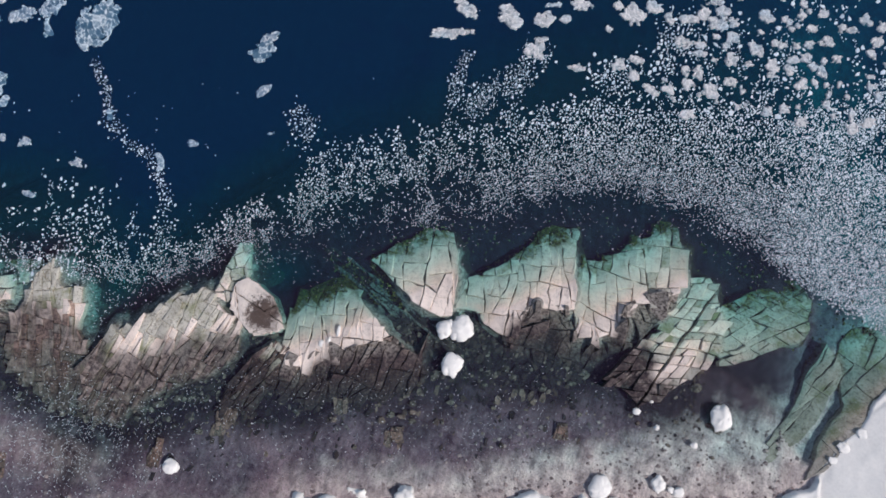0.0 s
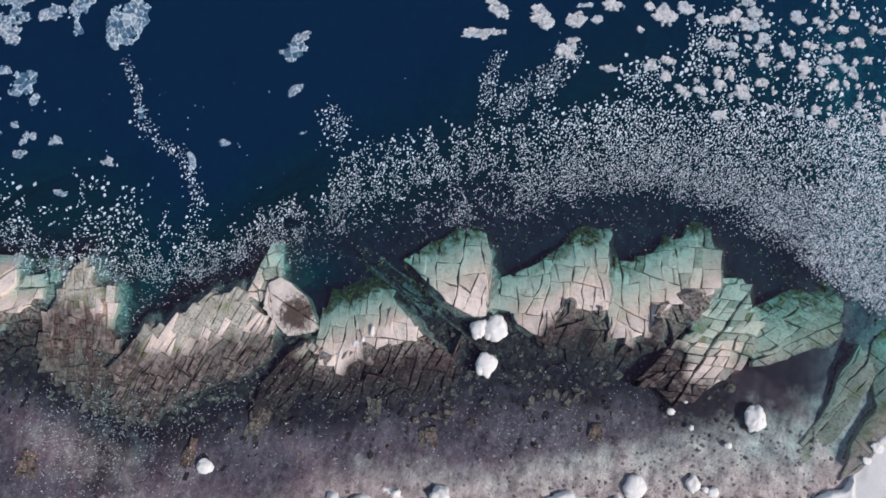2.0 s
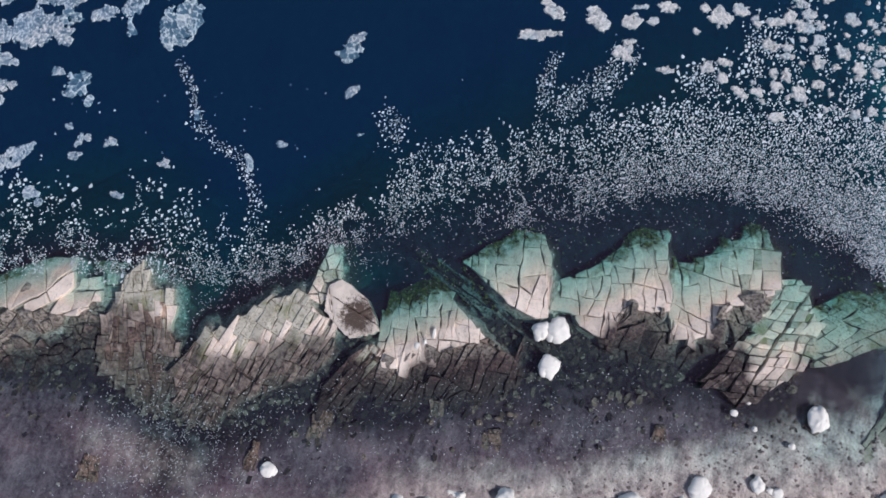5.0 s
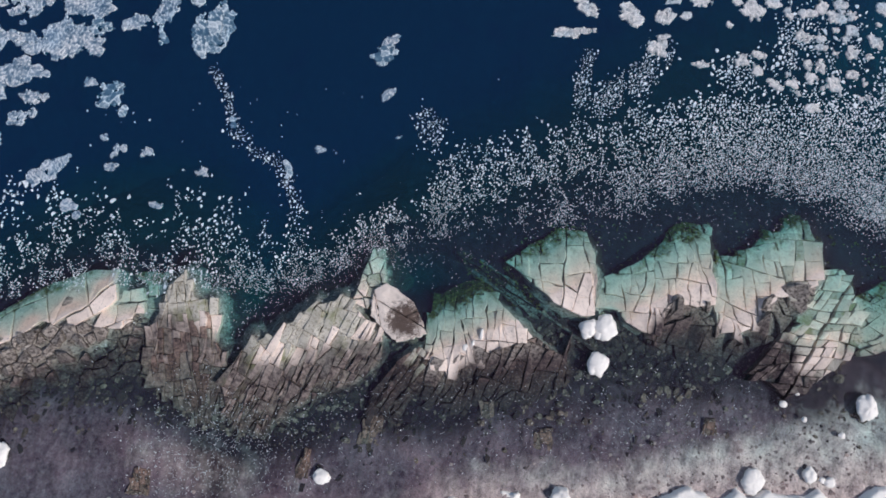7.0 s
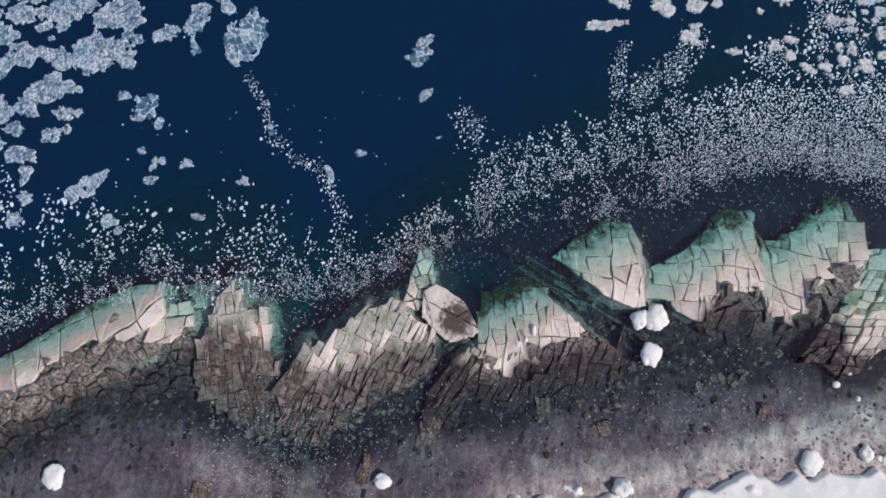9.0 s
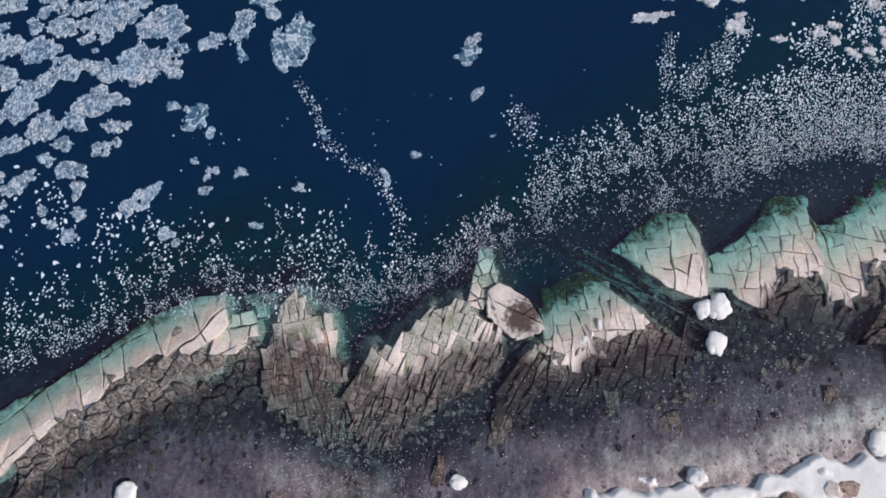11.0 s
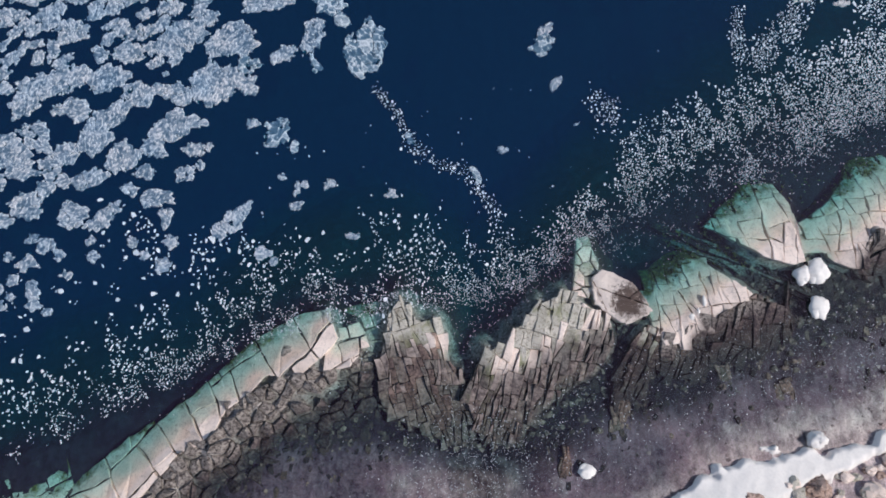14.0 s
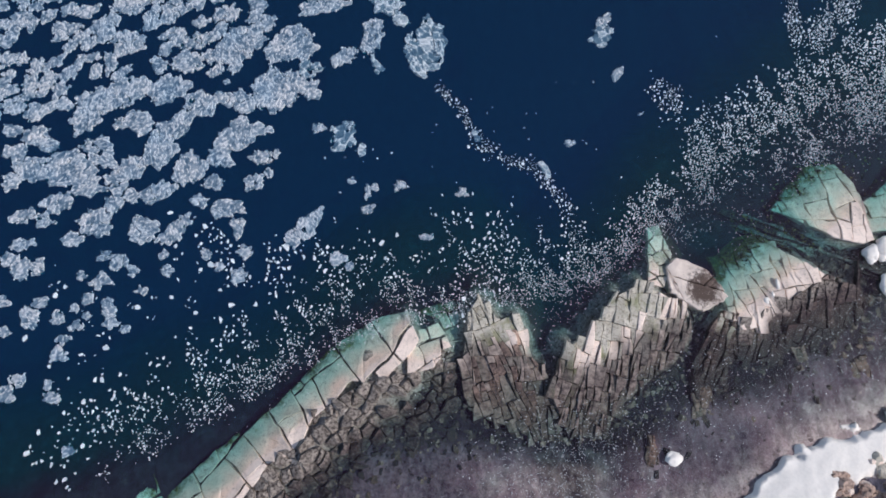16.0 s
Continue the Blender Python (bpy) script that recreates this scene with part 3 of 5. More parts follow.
ledge("scarp of broken grey-brown blocks stepping into a dark trough",
      [(-50.0, -11.6), (-48.1, -9.5), (-45.2, -8.0), (-44.6, -6.4), (-41.4, -4.1), (-37.4, -3.5), (-34.6, -1.9), (-32.8, -2.6), (-32.4, -5.5),
       (-33.0, -8.8), (-35.6, -10.8), (-38.4, -12.3), (-41.4, -13.9), (-46, -16), (-51, -16)],
      33, 1.0, 0.95, -0.34, 0.25, -55, (grey_stone,), gap=0.07, uneven=0.20, seed=6, tip=0.22, rough_edge=0.05, ragged=True, cells="pebbled", lee_share=0.9, worn=0.14)
ledge("columns of brown and cream jointed rock", [(-32.4, 0.8), (-31.4, 1.8), (-30.2, 0.1), (-28.2, -0.2), (-27.7, -3.0), (-26.7, -4.1), (-25.6, -8.8), (-26.9, -9.6), (-28.6, -9.0), (-30.8, -7.8), (-33, -6.6), (-33.2, -3.5), (-32.6, -0.9)],
      12, 0.55, 1.2, 0.05, 0.085, -80, (weedy_stone, pale_stone, tan_stone), gap=0.05, uneven=0.07, seed=7, tip=0.10, ragged=True, upper=(-2.4, weedy_stone), lee_share=0.8)
ledge("leaning rows of cream and brown rock columns", [(-26.6, -5.8), (-25.2, -2.6), (-23.0, -1.6), (-22.5, -0.9), (-20.5, 1.3), (-18.4, 2.1), (-17.4, 1.5), (-14.9, -0.4), (-14.7, -2.6),
      (-16.4, -4.4), (-18.1, -5.4), (-19.7, -6.4), (-21.3, -7.7), (-22.9, -9.4), (-25.4, -9.4)],
      -16, 0.5, 1.5, 0.16, 0.09, -62, (weedy_stone, pale_stone), gap=0.05, uneven=0.08, seed=8, tip=0.10, cap=0.35, ragged=True, upper=(-2.2, weedy_stone), lee_share=0.85)
ledge("mossy ledge sloping under the water", [(-22.6, -0.6), (-20.7, 2.2), (-18.2, 3.5), (-17.0, 2.4), (-19, 1.3), (-21, -0.2)],
      25, 0.9, 0.8, -0.7, 0.45, 110, (weedy_stone,), gap=0.08, seed=9)
ledge("narrow spur of rounded pale blocks", [(-17.1, 6.7), (-16.0, 6.8), (-15.5, 4.5), (-15.8, 3.2), (-16.6, 1.6), (-17.7, 1.9), (-17.6, 3.5), (-17.4, 5.2)],
      10, 1.3, 1.15, -0.22, 0.14, 90, (pale_stone, weedy_stone, pale_stone), gap=0.10, seed=10, cells="pebbled")
ledge("pointed brown columns under the boulder", [(-15.2, -6.6), (-14.6, -4.2), (-13.5, -2.0), (-12.0, -0.6), (-10.6, -1.2), (-11.2, -3.7), (-13.1, -6.8)],
      -20, 0.55, 1.6, -0.10, 0.09, -70, (brown_stone, weedy_stone), gap=0.04, seed=11, tip=0.10, uneven=0.08, ragged=True)
ledge("cream slab ledge of long joints under shallow water", [(-11.4, -0.4), (-11.8, 1.8), (-10.9, 3.8), (-9.0, 5.7), (-7.2, 5.4), (-5.8, 3.8), (-4.4, 2.9), (-3.1, 1.6), (-5.1, 0.5), (-6.4, -0.2), (-7.7, -0.9), (-8.9, -2.1), (-10.7, -2.3)],
      8, 0.8, 1.9, -0.16, 0.30, 124, PALE, gap=0.06, seed=12, uneven=0.03, ragged=True, sag=0.05)
ledge("shadowed brown blocks behind the cream slab", [(-10.6, -2.2), (-7.7, -0.9), (-5.4, 0.6), (-2.9, 1.8), (-1.0, 0.9), (0.6, -0.6), (-1.5, -3.6), (-5.0, -3.8), (-8.6, -5.0), (-11.2, -4.4)],
      -14, 0.85, 2.3, -0.10, 0.20, -75, (grey_stone, brown_stone, grey_stone), gap=0.04, uneven=0.08, seed=13, tip=0.09, ragged=True, worn=0.07)
ledge("long dark strips of rock in a diagonal cleft", [(-10.9, 7.3), (-9.8, 6.6), (-5.9, 4.7), (-2.1, 2.8), (1.9, 1.0), (2.4, 2.3), (-1.1, 4.0), (-4.6, 5.8), (-8.0, 7.4), (-9.9, 8.0)],
      -27, 3.6, 0.32, -1.35, 0.11, 153, (dark_stone, dark_stone, grey_stone, grey_stone), gap=0.12, uneven=0.28, seed=14, skew=4, tip=0.1)
ledge("broad cream slab split by straight cracks", [(-6.3, 7.3), (-4.3, 9.4), (-2.2, 11.3), (-0.1, 11.0), (0.9, 9.2), (1.4, 4.3), (0.5, 3.9), (-1.1, 4.3), (-3.3, 5.6)],
      3, 1.1, 1.9, -0.30, 0.27, 124, PALE, gap=0.08, seed=15, uneven=0.04, sag=0.03)
ledge("cream jointed slab dipping from brown to teal", [(1.2, 7.4), (3.3, 8.4), (5.2, 9.7), (6.4, 11.4), (7.0, 12.6), (8.4, 13.6), (10.2, 13.8), (10.4, 10.8), (10.6, 6.6), (9.3, 6.2), (7.9, 6.3), (6.8, 5.4), (6.6, 3.4), (5.1, 3.6), (4.1, 4.1), (3.3, 5.0), (1.5, 5.0)],
      5, 1.05, 1.7, -0.34, 0.26, 125, PALE, gap=0.06, seed=16, uneven=0.04, sag=0.03)
ledge("jointed cream slab with a ragged broken rim", [(10.5, 10.9), (12.3, 11.1), (13.7, 12.0), (14.5, 13.0), (15.5, 13.9), (16.9, 15.2), (18.1, 15.2), (18.6, 11.9), (18.8, 9.8), (17.5, 9.0), (15.8, 8.4), (14.7, 7.4), (14.4, 5.5), (13.0, 4.9), (11.2, 5.1), (10.6, 7.3)],
      5, 1.05, 1.5, -0.42, 0.23, 125, (pale_stone, pale_stone, pale_stone, weedy_stone), gap=0.07, seed=17, uneven=0.04, ragged=True, sag=0.022)
ledge("broken brown blocks on the scarp", [(6.3, 5.7), (7.8, 6.7), (10.4, 7.0), (10.9, 5.4), (12.9, 5.3), (14.1, 5.9), (14.5, 7.8), (15.7, 8.8), (18.7, 10.1), (18.7, 8.6), (17.3, 6.8), (15.9, 4.8), (13.3, 3.0), (11.1, 1.7), (8.5, 2.0), (6.1, 2.8), (5.1, 3.5), (6.5, 3.8)],
      14, 1.2, 1.6, -0.15, 0.20, -72, (grey_stone,), gap=0.05, uneven=0.20, seed=18, tip=0.20, rough_edge=0.05, ragged=False, cells="split", lee_share=0.9, skew=22, worn=0.08)
ledge("lattice of pink-cream lozenge blocks", [(18.4, 10.8), (21.4, 11.7), (22.1, 10.0), (22.5, 8.9), (22.5, 6.0), (21.2, 3.9), (19.4, 2.2), (17.1, 0.4), (15.6, 1.4), (13.7, 1.9), (15.9, 4.6), (18.3, 6.9), (18.7, 8.8)],
      62, 0.9, 0.7, -0.18, 0.15, 100, MIXED, gap=0.13, seed=19, tip=0.12, shear=-0.7, uneven=0.07, ragged=True)
ledge("sunken teal ledge of thin jointed beds", [(22.3, 9.4), (24.6, 11.2), (27.5, 13.0), (28.7, 12.8), (29.5, 11.6), (29.4, 8.8), (29.0, 7.8), (27.4, 7.0), (25.3, 5.7), (22.8, 4.7), (22.2, 6.8)],
      40, 1.3, 0.9, -0.72, 0.20, 110, (weedy_stone,), gap=0.07, seed=20, shear=-0.5, sag=0.03)
ledge("long weedy teal beds running along the shore", [(32.2, 7.1), (32.5, 9.0), (33.7, 10.4), (35.5, 10.1), (37.6, 9.6), (35.8, 5.7), (33.2, 1.6), (31.4, -1.4), (30.2, -2.5), (30.8, 0.2), (32.6, 3.7)],
      58, 2.6, 1.4, -0.45, 0.26, 140, (weedy_stone,), gap=0.03, seed=21, uneven=0.03, tip=0.02)
ledge("rounded weedy rib of rock in shallow water", [(30.1, 6.7), (31.0, 8.2), (32.1, 6.6), (32.0, 4.9), (30.6, 1.9), (28.7, -0.6), (26.8, -2.3), (27.0, -0.6), (28.7, 2.8), (29.4, 4.7)],
      58, 5.0, 1.3, -0.40, 0.05, 140, (weedy_stone,), gap=0.015, seed=22, uneven=0.03, tip=0.02)


OUTCROPS = ((-31.2, -14.4, 0.9, 1.1), (-19.1, -11.2, 0.5, 0.9), (-1.1, -6.0, 0.8, 1.0), (-14.4, -7.6, 0.9, 1.2), (-5.8, -4.7, 0.7, 0.9), (11.5, -2.7, 0.6, 0.7))
for n, (x, y, wide, deep) in enumerate(OUTCROPS):
    ledge("low outcrop of splintered brown columns on the lake bed", [(x - wide, y - deep), (x + wide, y - deep * 0.8), (x + wide * 0.7, y + deep), (x - wide * 0.6, y + deep * 0.8)],
          8 - 14 * (n % 2), 0.45, 1.0, float(bed(x, y)) + 0.16, 0.05, -85, (rust_stone, rust_stone, brown_stone), gap=0.02, uneven=0.04, seed=50 + n, tip=0.06, ragged=True, lee_share=0.15)


def crazed_boulder():
    """The great half-drowned boulder: a worn pale rim round a darker pitted hollow, split in three."""
    pts = [(-16.3, 2.3), (-16.2, 3.2), (-15.4, 3.9), (-14.3, 3.5), (-12.9, 2.7), (-12.0, 1.4), (-11.5, 0.5), (-12.5, -0.1), (-13.7, -0.6), (-14.7, -0.0), (-16.1, 1.1)]
    pts = pts if area(pts) > 0 else pts[::-1]
    rng = random.Random(77)
    mx, my = middle(pts)
    parent = thing("split_boulder", "pale flat boulder with a dark pitted hollow, split by cracks", "boulder", at=(mx, my, -1.5))

    def worn_in(x, y):
        return float(np.clip(1.55 - 1.25 * math.hypot((x + 13.4) / 1.7, (y - 1.3) / 1.75), 0, 1))

    first = (halve(pts, 0.93, 0.37, -1.43 + 0.93 * mx + 0.37 * my), halve(pts, -0.93, -0.37, 1.38 - 0.93 * mx - 0.37 * my))
    cuts3 = ((0.35, 0.94, 0.15), (0.6, -0.8, 0.55))
    pieces = [first[0]]
    rest = first[1]
    for nx, ny, d in cuts3:
        d += nx * mx + ny * my
        pieces.append(halve(rest, nx, ny, d - 0.02))
        rest = halve(rest, -nx, -ny, -d - 0.02)
    pieces.append(rest)
    for piece in pieces:
        if len(piece) < 3:
            continue
        ring = []
        for k in range(len(piece)):
            (x0, y0), (x1, y1) = piece[k - 1], piece[k]
            cuts = max(1, int(math.hypot(x1 - x0, y1 - y0) / 0.22))
            ring += [(x0 + (x1 - x0) * m / cuts + rng.gauss(0, 0.03), y0 + (y1 - y0) * m / cuts + rng.gauss(0, 0.03)) for m in range(cuts)]
        cx, cy = middle(ring)
        verts, faces, hollow = [], [], []
        levels = ((1.0, -1.9), (1.0, 0.22), (0.97, 0.30), (0.82, 0.33), (0.64, 0.33), (0.45, 0.28), (0.25, 0.25))
        for f, z in levels:
            for x, y in ring:
                px, py = cx + (x - cx) * f, cy + (y - cy) * f
                verts.append((px, py, z + (0.10 * (float(rough(px / 0.6, py / 0.6, 8)) - 0.5) if z > 0 else 0)))
                hollow.append(worn_in(px, py))
        verts.append((cx, cy, 0.25))
        hollow.append(worn_in(cx, cy))
        m = len(ring)
        for r in range(len(levels) - 1):
            faces += [(r * m + k, r * m + (k + 1) % m, (r + 1) * m + (k + 1) % m, (r + 1) * m + k) for k in range(m)]
        o = (len(levels) - 1) * m
        faces += [(o + k, o + (k + 1) % m, len(verts) - 1) for k in range(m)]
        ob = solid("slab", verts, faces, hollow_stone, parent, smooth=False)
        ob.data.attributes.new("hollow", "FLOAT", "POINT").data.foreach_set("value", np.array(hollow, np.float32))
        for j in range(len(GRID_Y)):
            if -1 < GRID_Y[j] < 5:
                for i in range(*np.searchsorted(GRID_X, (-17.5, -11))):
                    if inside(GRID_X[i], GRID_Y[j], ring):
                        boulder_top[j, i] = 0.3


crazed_boulder()

def bedrock():
    """The living rock that the ledges grow out of, falling away round them."""
    h = ledge_top.copy()
    for _ in range(11):
        grown = h.copy()
        for dj, di in ((0, 1), (0, -1), (1, 0), (-1, 0), (1, 1), (1, -1), (-1, 1), (-1, -1)):
            far = 1.1 * CELL * math.hypot(di, dj)
            grown = np.maximum(grown, np.roll(h, (dj, di), (0, 1)) - far)
        h = grown
    known = h > -50
    for _ in range(2):
        around = sum(np.roll(h, o, (0, 1)) for o in ((0, 1), (0, -1), (1, 0), (-1, 0)))
        h = np.where(known, np.where(around > -50, (h * 2 + around) / 6, h), h)
    z = h - 0.32 + 0.5 * (rough(DGX / 0.9, DGY / 0.9, 71) - 0.5) * step(-0.2, -1.2, h)
    keep = known & (z > surface - 0.5)
    keep &= ~((DGY < np.interp(DGX, BRIGHT_END_X, BRIGHT_END_Y) + 0.5) & (ledge_top < -50) & (DGX > 8) & (DGX < 28))
    keep[:16], keep[-16:], keep[:, :16], keep[:, -16:] = False, False, False, False
    j, i = np.where(keep[:-1, :-1] & keep[1:, :-1] & keep[:-1, 1:] & keep[1:, 1:])
    n = len(GRID_X)
    q = np.stack([j * n + i, j * n + i + 1, (j + 1) * n + i + 1, (j + 1) * n + i], 1)
    ids, flat = np.unique(q.ravel(), return_inverse=True)
    pts = np.stack([DGX.ravel(), DGY.ravel(), z.ravel()], 1)[ids]
    ob = solid("bedrock", pts.tolist(), flat.reshape(-1, 4).tolist(), bed_rock, smooth=True)
    darken(ob)
    tagged(ob, "pale weed-fringed bedrock falling away under clear water", "bedrock", kind="structure")
    return np.where(keep, np.maximum(surface, z), surface)


surface = np.maximum(np.maximum(bedrock(), ledge_top), boulder_top)

def weed_fringe():
    """Tufts of dark weed on the drowned outer slopes of the ledges."""
    rng = np.random.default_rng(17)
    n = 330000
    x, y = rng.uniform(-62, 40, n), rng.uniform(-14, 16, n)
    i, j = np.clip(np.searchsorted(GRID_X, x), 0, len(GRID_X) - 1), np.clip(np.searchsorted(GRID_Y, y), 0, len(GRID_Y) - 1)
    z = surface[j, i]
    outer = y > np.interp(x, CREST_X, CREST_Y) + 2.0
    chance = np.clip((-0.9 - z) / 0.5 + 1.5 * (rough(x / 1.0, y / 1.0, 81) - 0.5), 0, 1) * (z > -1.95) * outer * (z > bed(x, y) + 0.05) * step(-12, -8, x)
    use = np.where(rng.random(n) < chance * 0.8)[0]
    pick = random.Random(18)
    verts, faces = [], []
    for k in use.tolist():
        r, m, o = 0.03 + 0.07 * pick.random() ** 2, pick.choice((4, 5, 6)), len(verts)
        px, py, pz = float(x[k]), float(y[k]), float(z[k])
        turn = pick.uniform(0, 6.3)
        long = pick.uniform(1, 2.4)
        c, s = math.cos(turn), math.sin(turn)
        verts.append((px, py, pz + r * pick.uniform(0.5, 1.3)))
        for q in range(m):
            w = 2 * math.pi * (q + pick.uniform(-0.3, 0.3)) / m
            u, v = r * long * math.cos(w) * pick.uniform(0.6, 1.3), r * math.sin(w) * pick.uniform(0.6, 1.3)
            verts.append((px + u * c - v * s, py + u * s + v * c, pz - 0.08))
        faces += [(o, o + 1 + q, o + 1 + (q + 1) % m) for q in range(m)]
    ob = solid("water_weed", verts, faces, weed_mat)
    tagged(ob, "fringe of dark olive-brown weed on drowned rock", "water weed", kind="stuff")


weed_fringe()

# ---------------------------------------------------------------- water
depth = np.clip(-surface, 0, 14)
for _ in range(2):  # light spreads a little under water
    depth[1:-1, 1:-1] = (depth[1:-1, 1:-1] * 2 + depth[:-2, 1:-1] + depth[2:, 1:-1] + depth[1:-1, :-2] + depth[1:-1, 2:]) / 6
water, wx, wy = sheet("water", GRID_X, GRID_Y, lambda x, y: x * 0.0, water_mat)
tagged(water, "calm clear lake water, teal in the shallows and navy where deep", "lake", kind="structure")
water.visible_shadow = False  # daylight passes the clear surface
# depth under each spot, which sets the water's painted haze
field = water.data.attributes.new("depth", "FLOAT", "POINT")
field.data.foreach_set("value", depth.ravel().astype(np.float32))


# ---------------------------------------------------------------- ice floes
def floe(x, y, length, width, turn, material, label, rng, crumb=0.5, into=None):
    """Crumbs of brash frozen together inside a ragged outline, each with a raised frosted rim. into: a list that takes the
    floe's points, faces and frost in place of an object of its own."""
    length, width = 1.04 * length, 1.04 * width
    crumb = min(crumb, 0.5 * width) * (1.15 if material is veined_ice else 0.72)
    pitch = 0.085 if length < 1.3 else 0.11
    a, b = rng.uniform(0, 90), rng.uniform(0, 90)
    us, vs = np.arange(-0.75 * length, 0.75 * length, pitch), np.arange(-0.85 * width, 0.85 * width, pitch)
    u, v = np.meshgrid(us, vs)
    w = np.arctan2(v / width, u / length)
    p, q = np.cos(w), np.sin(w)
    # crumbs: nearest and second nearest of strewn seeds, in a bent plane
    bu = (u + 0.45 * crumb * (rough(a + u / crumb / 0.8, b + v / crumb / 0.8, 7, 2) - 0.5)) / crumb + a
    bv = (v + 0.45 * crumb * (rough(b + u / crumb / 0.8, a + v / crumb / 0.8, 9, 2) - 0.5)) / crumb + b
    iu, iv = np.floor(bu), np.floor(bv)
    first, second, tone = np.full(u.shape, 9.0), np.full(u.shape, 9.0), np.zeros(u.shape)
    for di in (-1, 0, 1):
        for dj in (-1, 0, 1):
            ci, cj = iu + di, iv + dj
            d = np.hypot(ci + lattice(ci, cj, 3) - bu, cj + lattice(ci, cj, 5) - bv)
            closer = d < first
            second = np.where(closer, first, np.minimum(second, d))
            tone = np.where(closer, lattice(ci, cj, 8), tone)
            first = np.where(closer, d, first)
    rim = np.clip(1 - (second - first) / 0.17, 0, 1)
    bulge = 0.88 + 0.55 * (ripple(a + 1.4 * p, b + 1.4 * q, 1) - 0.5) + 0.34 * (ripple(a + 4 * p, b + 4 * q, 2) - 0.5)
    field = (bulge - 2 * np.hypot(u / length, v / width)) * width / 2
    field += 0.55 * crumb * (tone - 0.5) + 0.30 * crumb * (0.5 - first) + 0.22 * (rough(a + u / 0.3, b + v / 0.3, 6, 2) - 0.5)
    if width > 1.0:  # cracks of open water that run part of the way in
        crack = np.abs(rough(a + u / 1.1, b + v / 1.1, 15, 2) - 0.5)
        field = np.minimum(field, (crack - 0.018) * 2.5 + 0.5 * step(0.5, 0.62, rough(a + u / 1.7, b + v / 1.7, 16, 2)))
    keep = field > 0
    keep[0], keep[-1], keep[:, 0], keep[:, -1] = False, False, False, False
    fv, fu = np.gradient(field, pitch)
    size = np.maximum(fu * fu + fv * fv, 0.02)
    grown = keep.copy()
    for o in ((0, 1), (0, -1), (1, 0), (-1, 0), (1, 1), (-1, -1), (1, -1), (-1, 1)):
        grown |= np.roll(keep, o, (0, 1))
    edge = grown & ~keep
    pull = np.where(edge, np.clip(-field, 0, 1), 0)
    su, sv = np.clip(fu / size * pull, -0.7 * pitch, 0.7 * pitch), np.clip(fv / size * pull, -0.7 * pitch, 0.7 * pitch)
    high = 0.10 + 0.05 * (tone - 0.5) + 0.045 * rim + 0.05 * (rough(a + u / 0.4, b + v / 0.4, 4, 2) - 0.5)
    z = np.where(edge, -0.03, np.maximum(high, 0.04))
    m = len(us)
    j, i = np.where(grown[:-1, :-1] & grown[1:, :-1] & grown[:-1, 1:] & grown[1:, 1:] & (keep[:-1, :-1] | keep[1:, 1:] | keep[1:, :-1] | keep[:-1, 1:]))
    quads = np.stack([j * m + i, j * m + i + 1, (j + 1) * m + i + 1, (j + 1) * m + i], 1)
    ids, flat = np.unique(quads.ravel(), return_inverse=True)
    c, s = math.cos(radians(turn)), math.sin(radians(turn))
    pu, pv = (u + su).ravel()[ids], (v + sv).ravel()[ids]
    pts = np.stack([x + pu * c - pv * s, y + pu * s + pv * c, z.ravel()[ids]], 1)
    frost = (0.46 * rim + 0.30 * (tone - 0.5) + 0.2 * edge).ravel()[ids]
    if into is not None:
        into.append((pts, flat.reshape(-1, 4), frost))
        return None
    return tagged(frosted("ice_floe", pts, flat.reshape(-1, 4), frost, material), label, "ice floe", "ice floes on the lake")


def frosted(name, pts, quads, frost, material):
    ob = solid(name, pts.tolist(), quads.tolist(), material)
    ob.data.attributes.new("frost", "FLOAT", "POINT").data.foreach_set("value", frost.astype(np.float32))
    return ob


def crowd(name, made, material, label, category):
    """Many small floes as one field of ice."""
    starts = np.cumsum([0] + [len(m[0]) for m in made])
    ob = frosted(name, np.concatenate([m[0] for m in made]), np.concatenate([m[1] + o for m, o in zip(made, starts)]), np.concatenate([m[2] for m in made]), material)
    tagged(ob, label, category, kind="stuff")


FLOES_NORTH_WEST = (
    (-49.4, 23.9, 4.6, 3.4, 55), (-44.9, 23.4, 4.6, 3.1, 18), (-41.0, 22.2, 2.5, 1.4, 18), (-38.5, 23.9, 3.7, 2.0, 68), (-47.7, 27.2, 1.8, 1.8, -2), (-42.6, 26.8, 4.3, 1.5, 8),
    (-46.6, 19.9, 5.2, 3.4, 24), (-43.7, 19.6, 2.0, 1.8, -3), (-49.0, 18.9, 2.8, 1.8, 18), (-50.7, 19.1, 1.8, 1.5, -3), (-50.4, 20.6, 0.8, 0.5, -14), (-52.5, 18.9, 2.8, 2.2, 30),
    (-55.2, 20.1, 4.0, 2.5, 19), (-53.5, 22.5, 2.8, 1.7, 8), (-55.7, 22.3, 1.8, 1.5, 146), (-52.7, 24.1, 2.5, 1.5, 8), (-54.5, 24.7, 2.5, 1.5, 8), (-59.5, 22.8, 2.2, 1.2, 81))
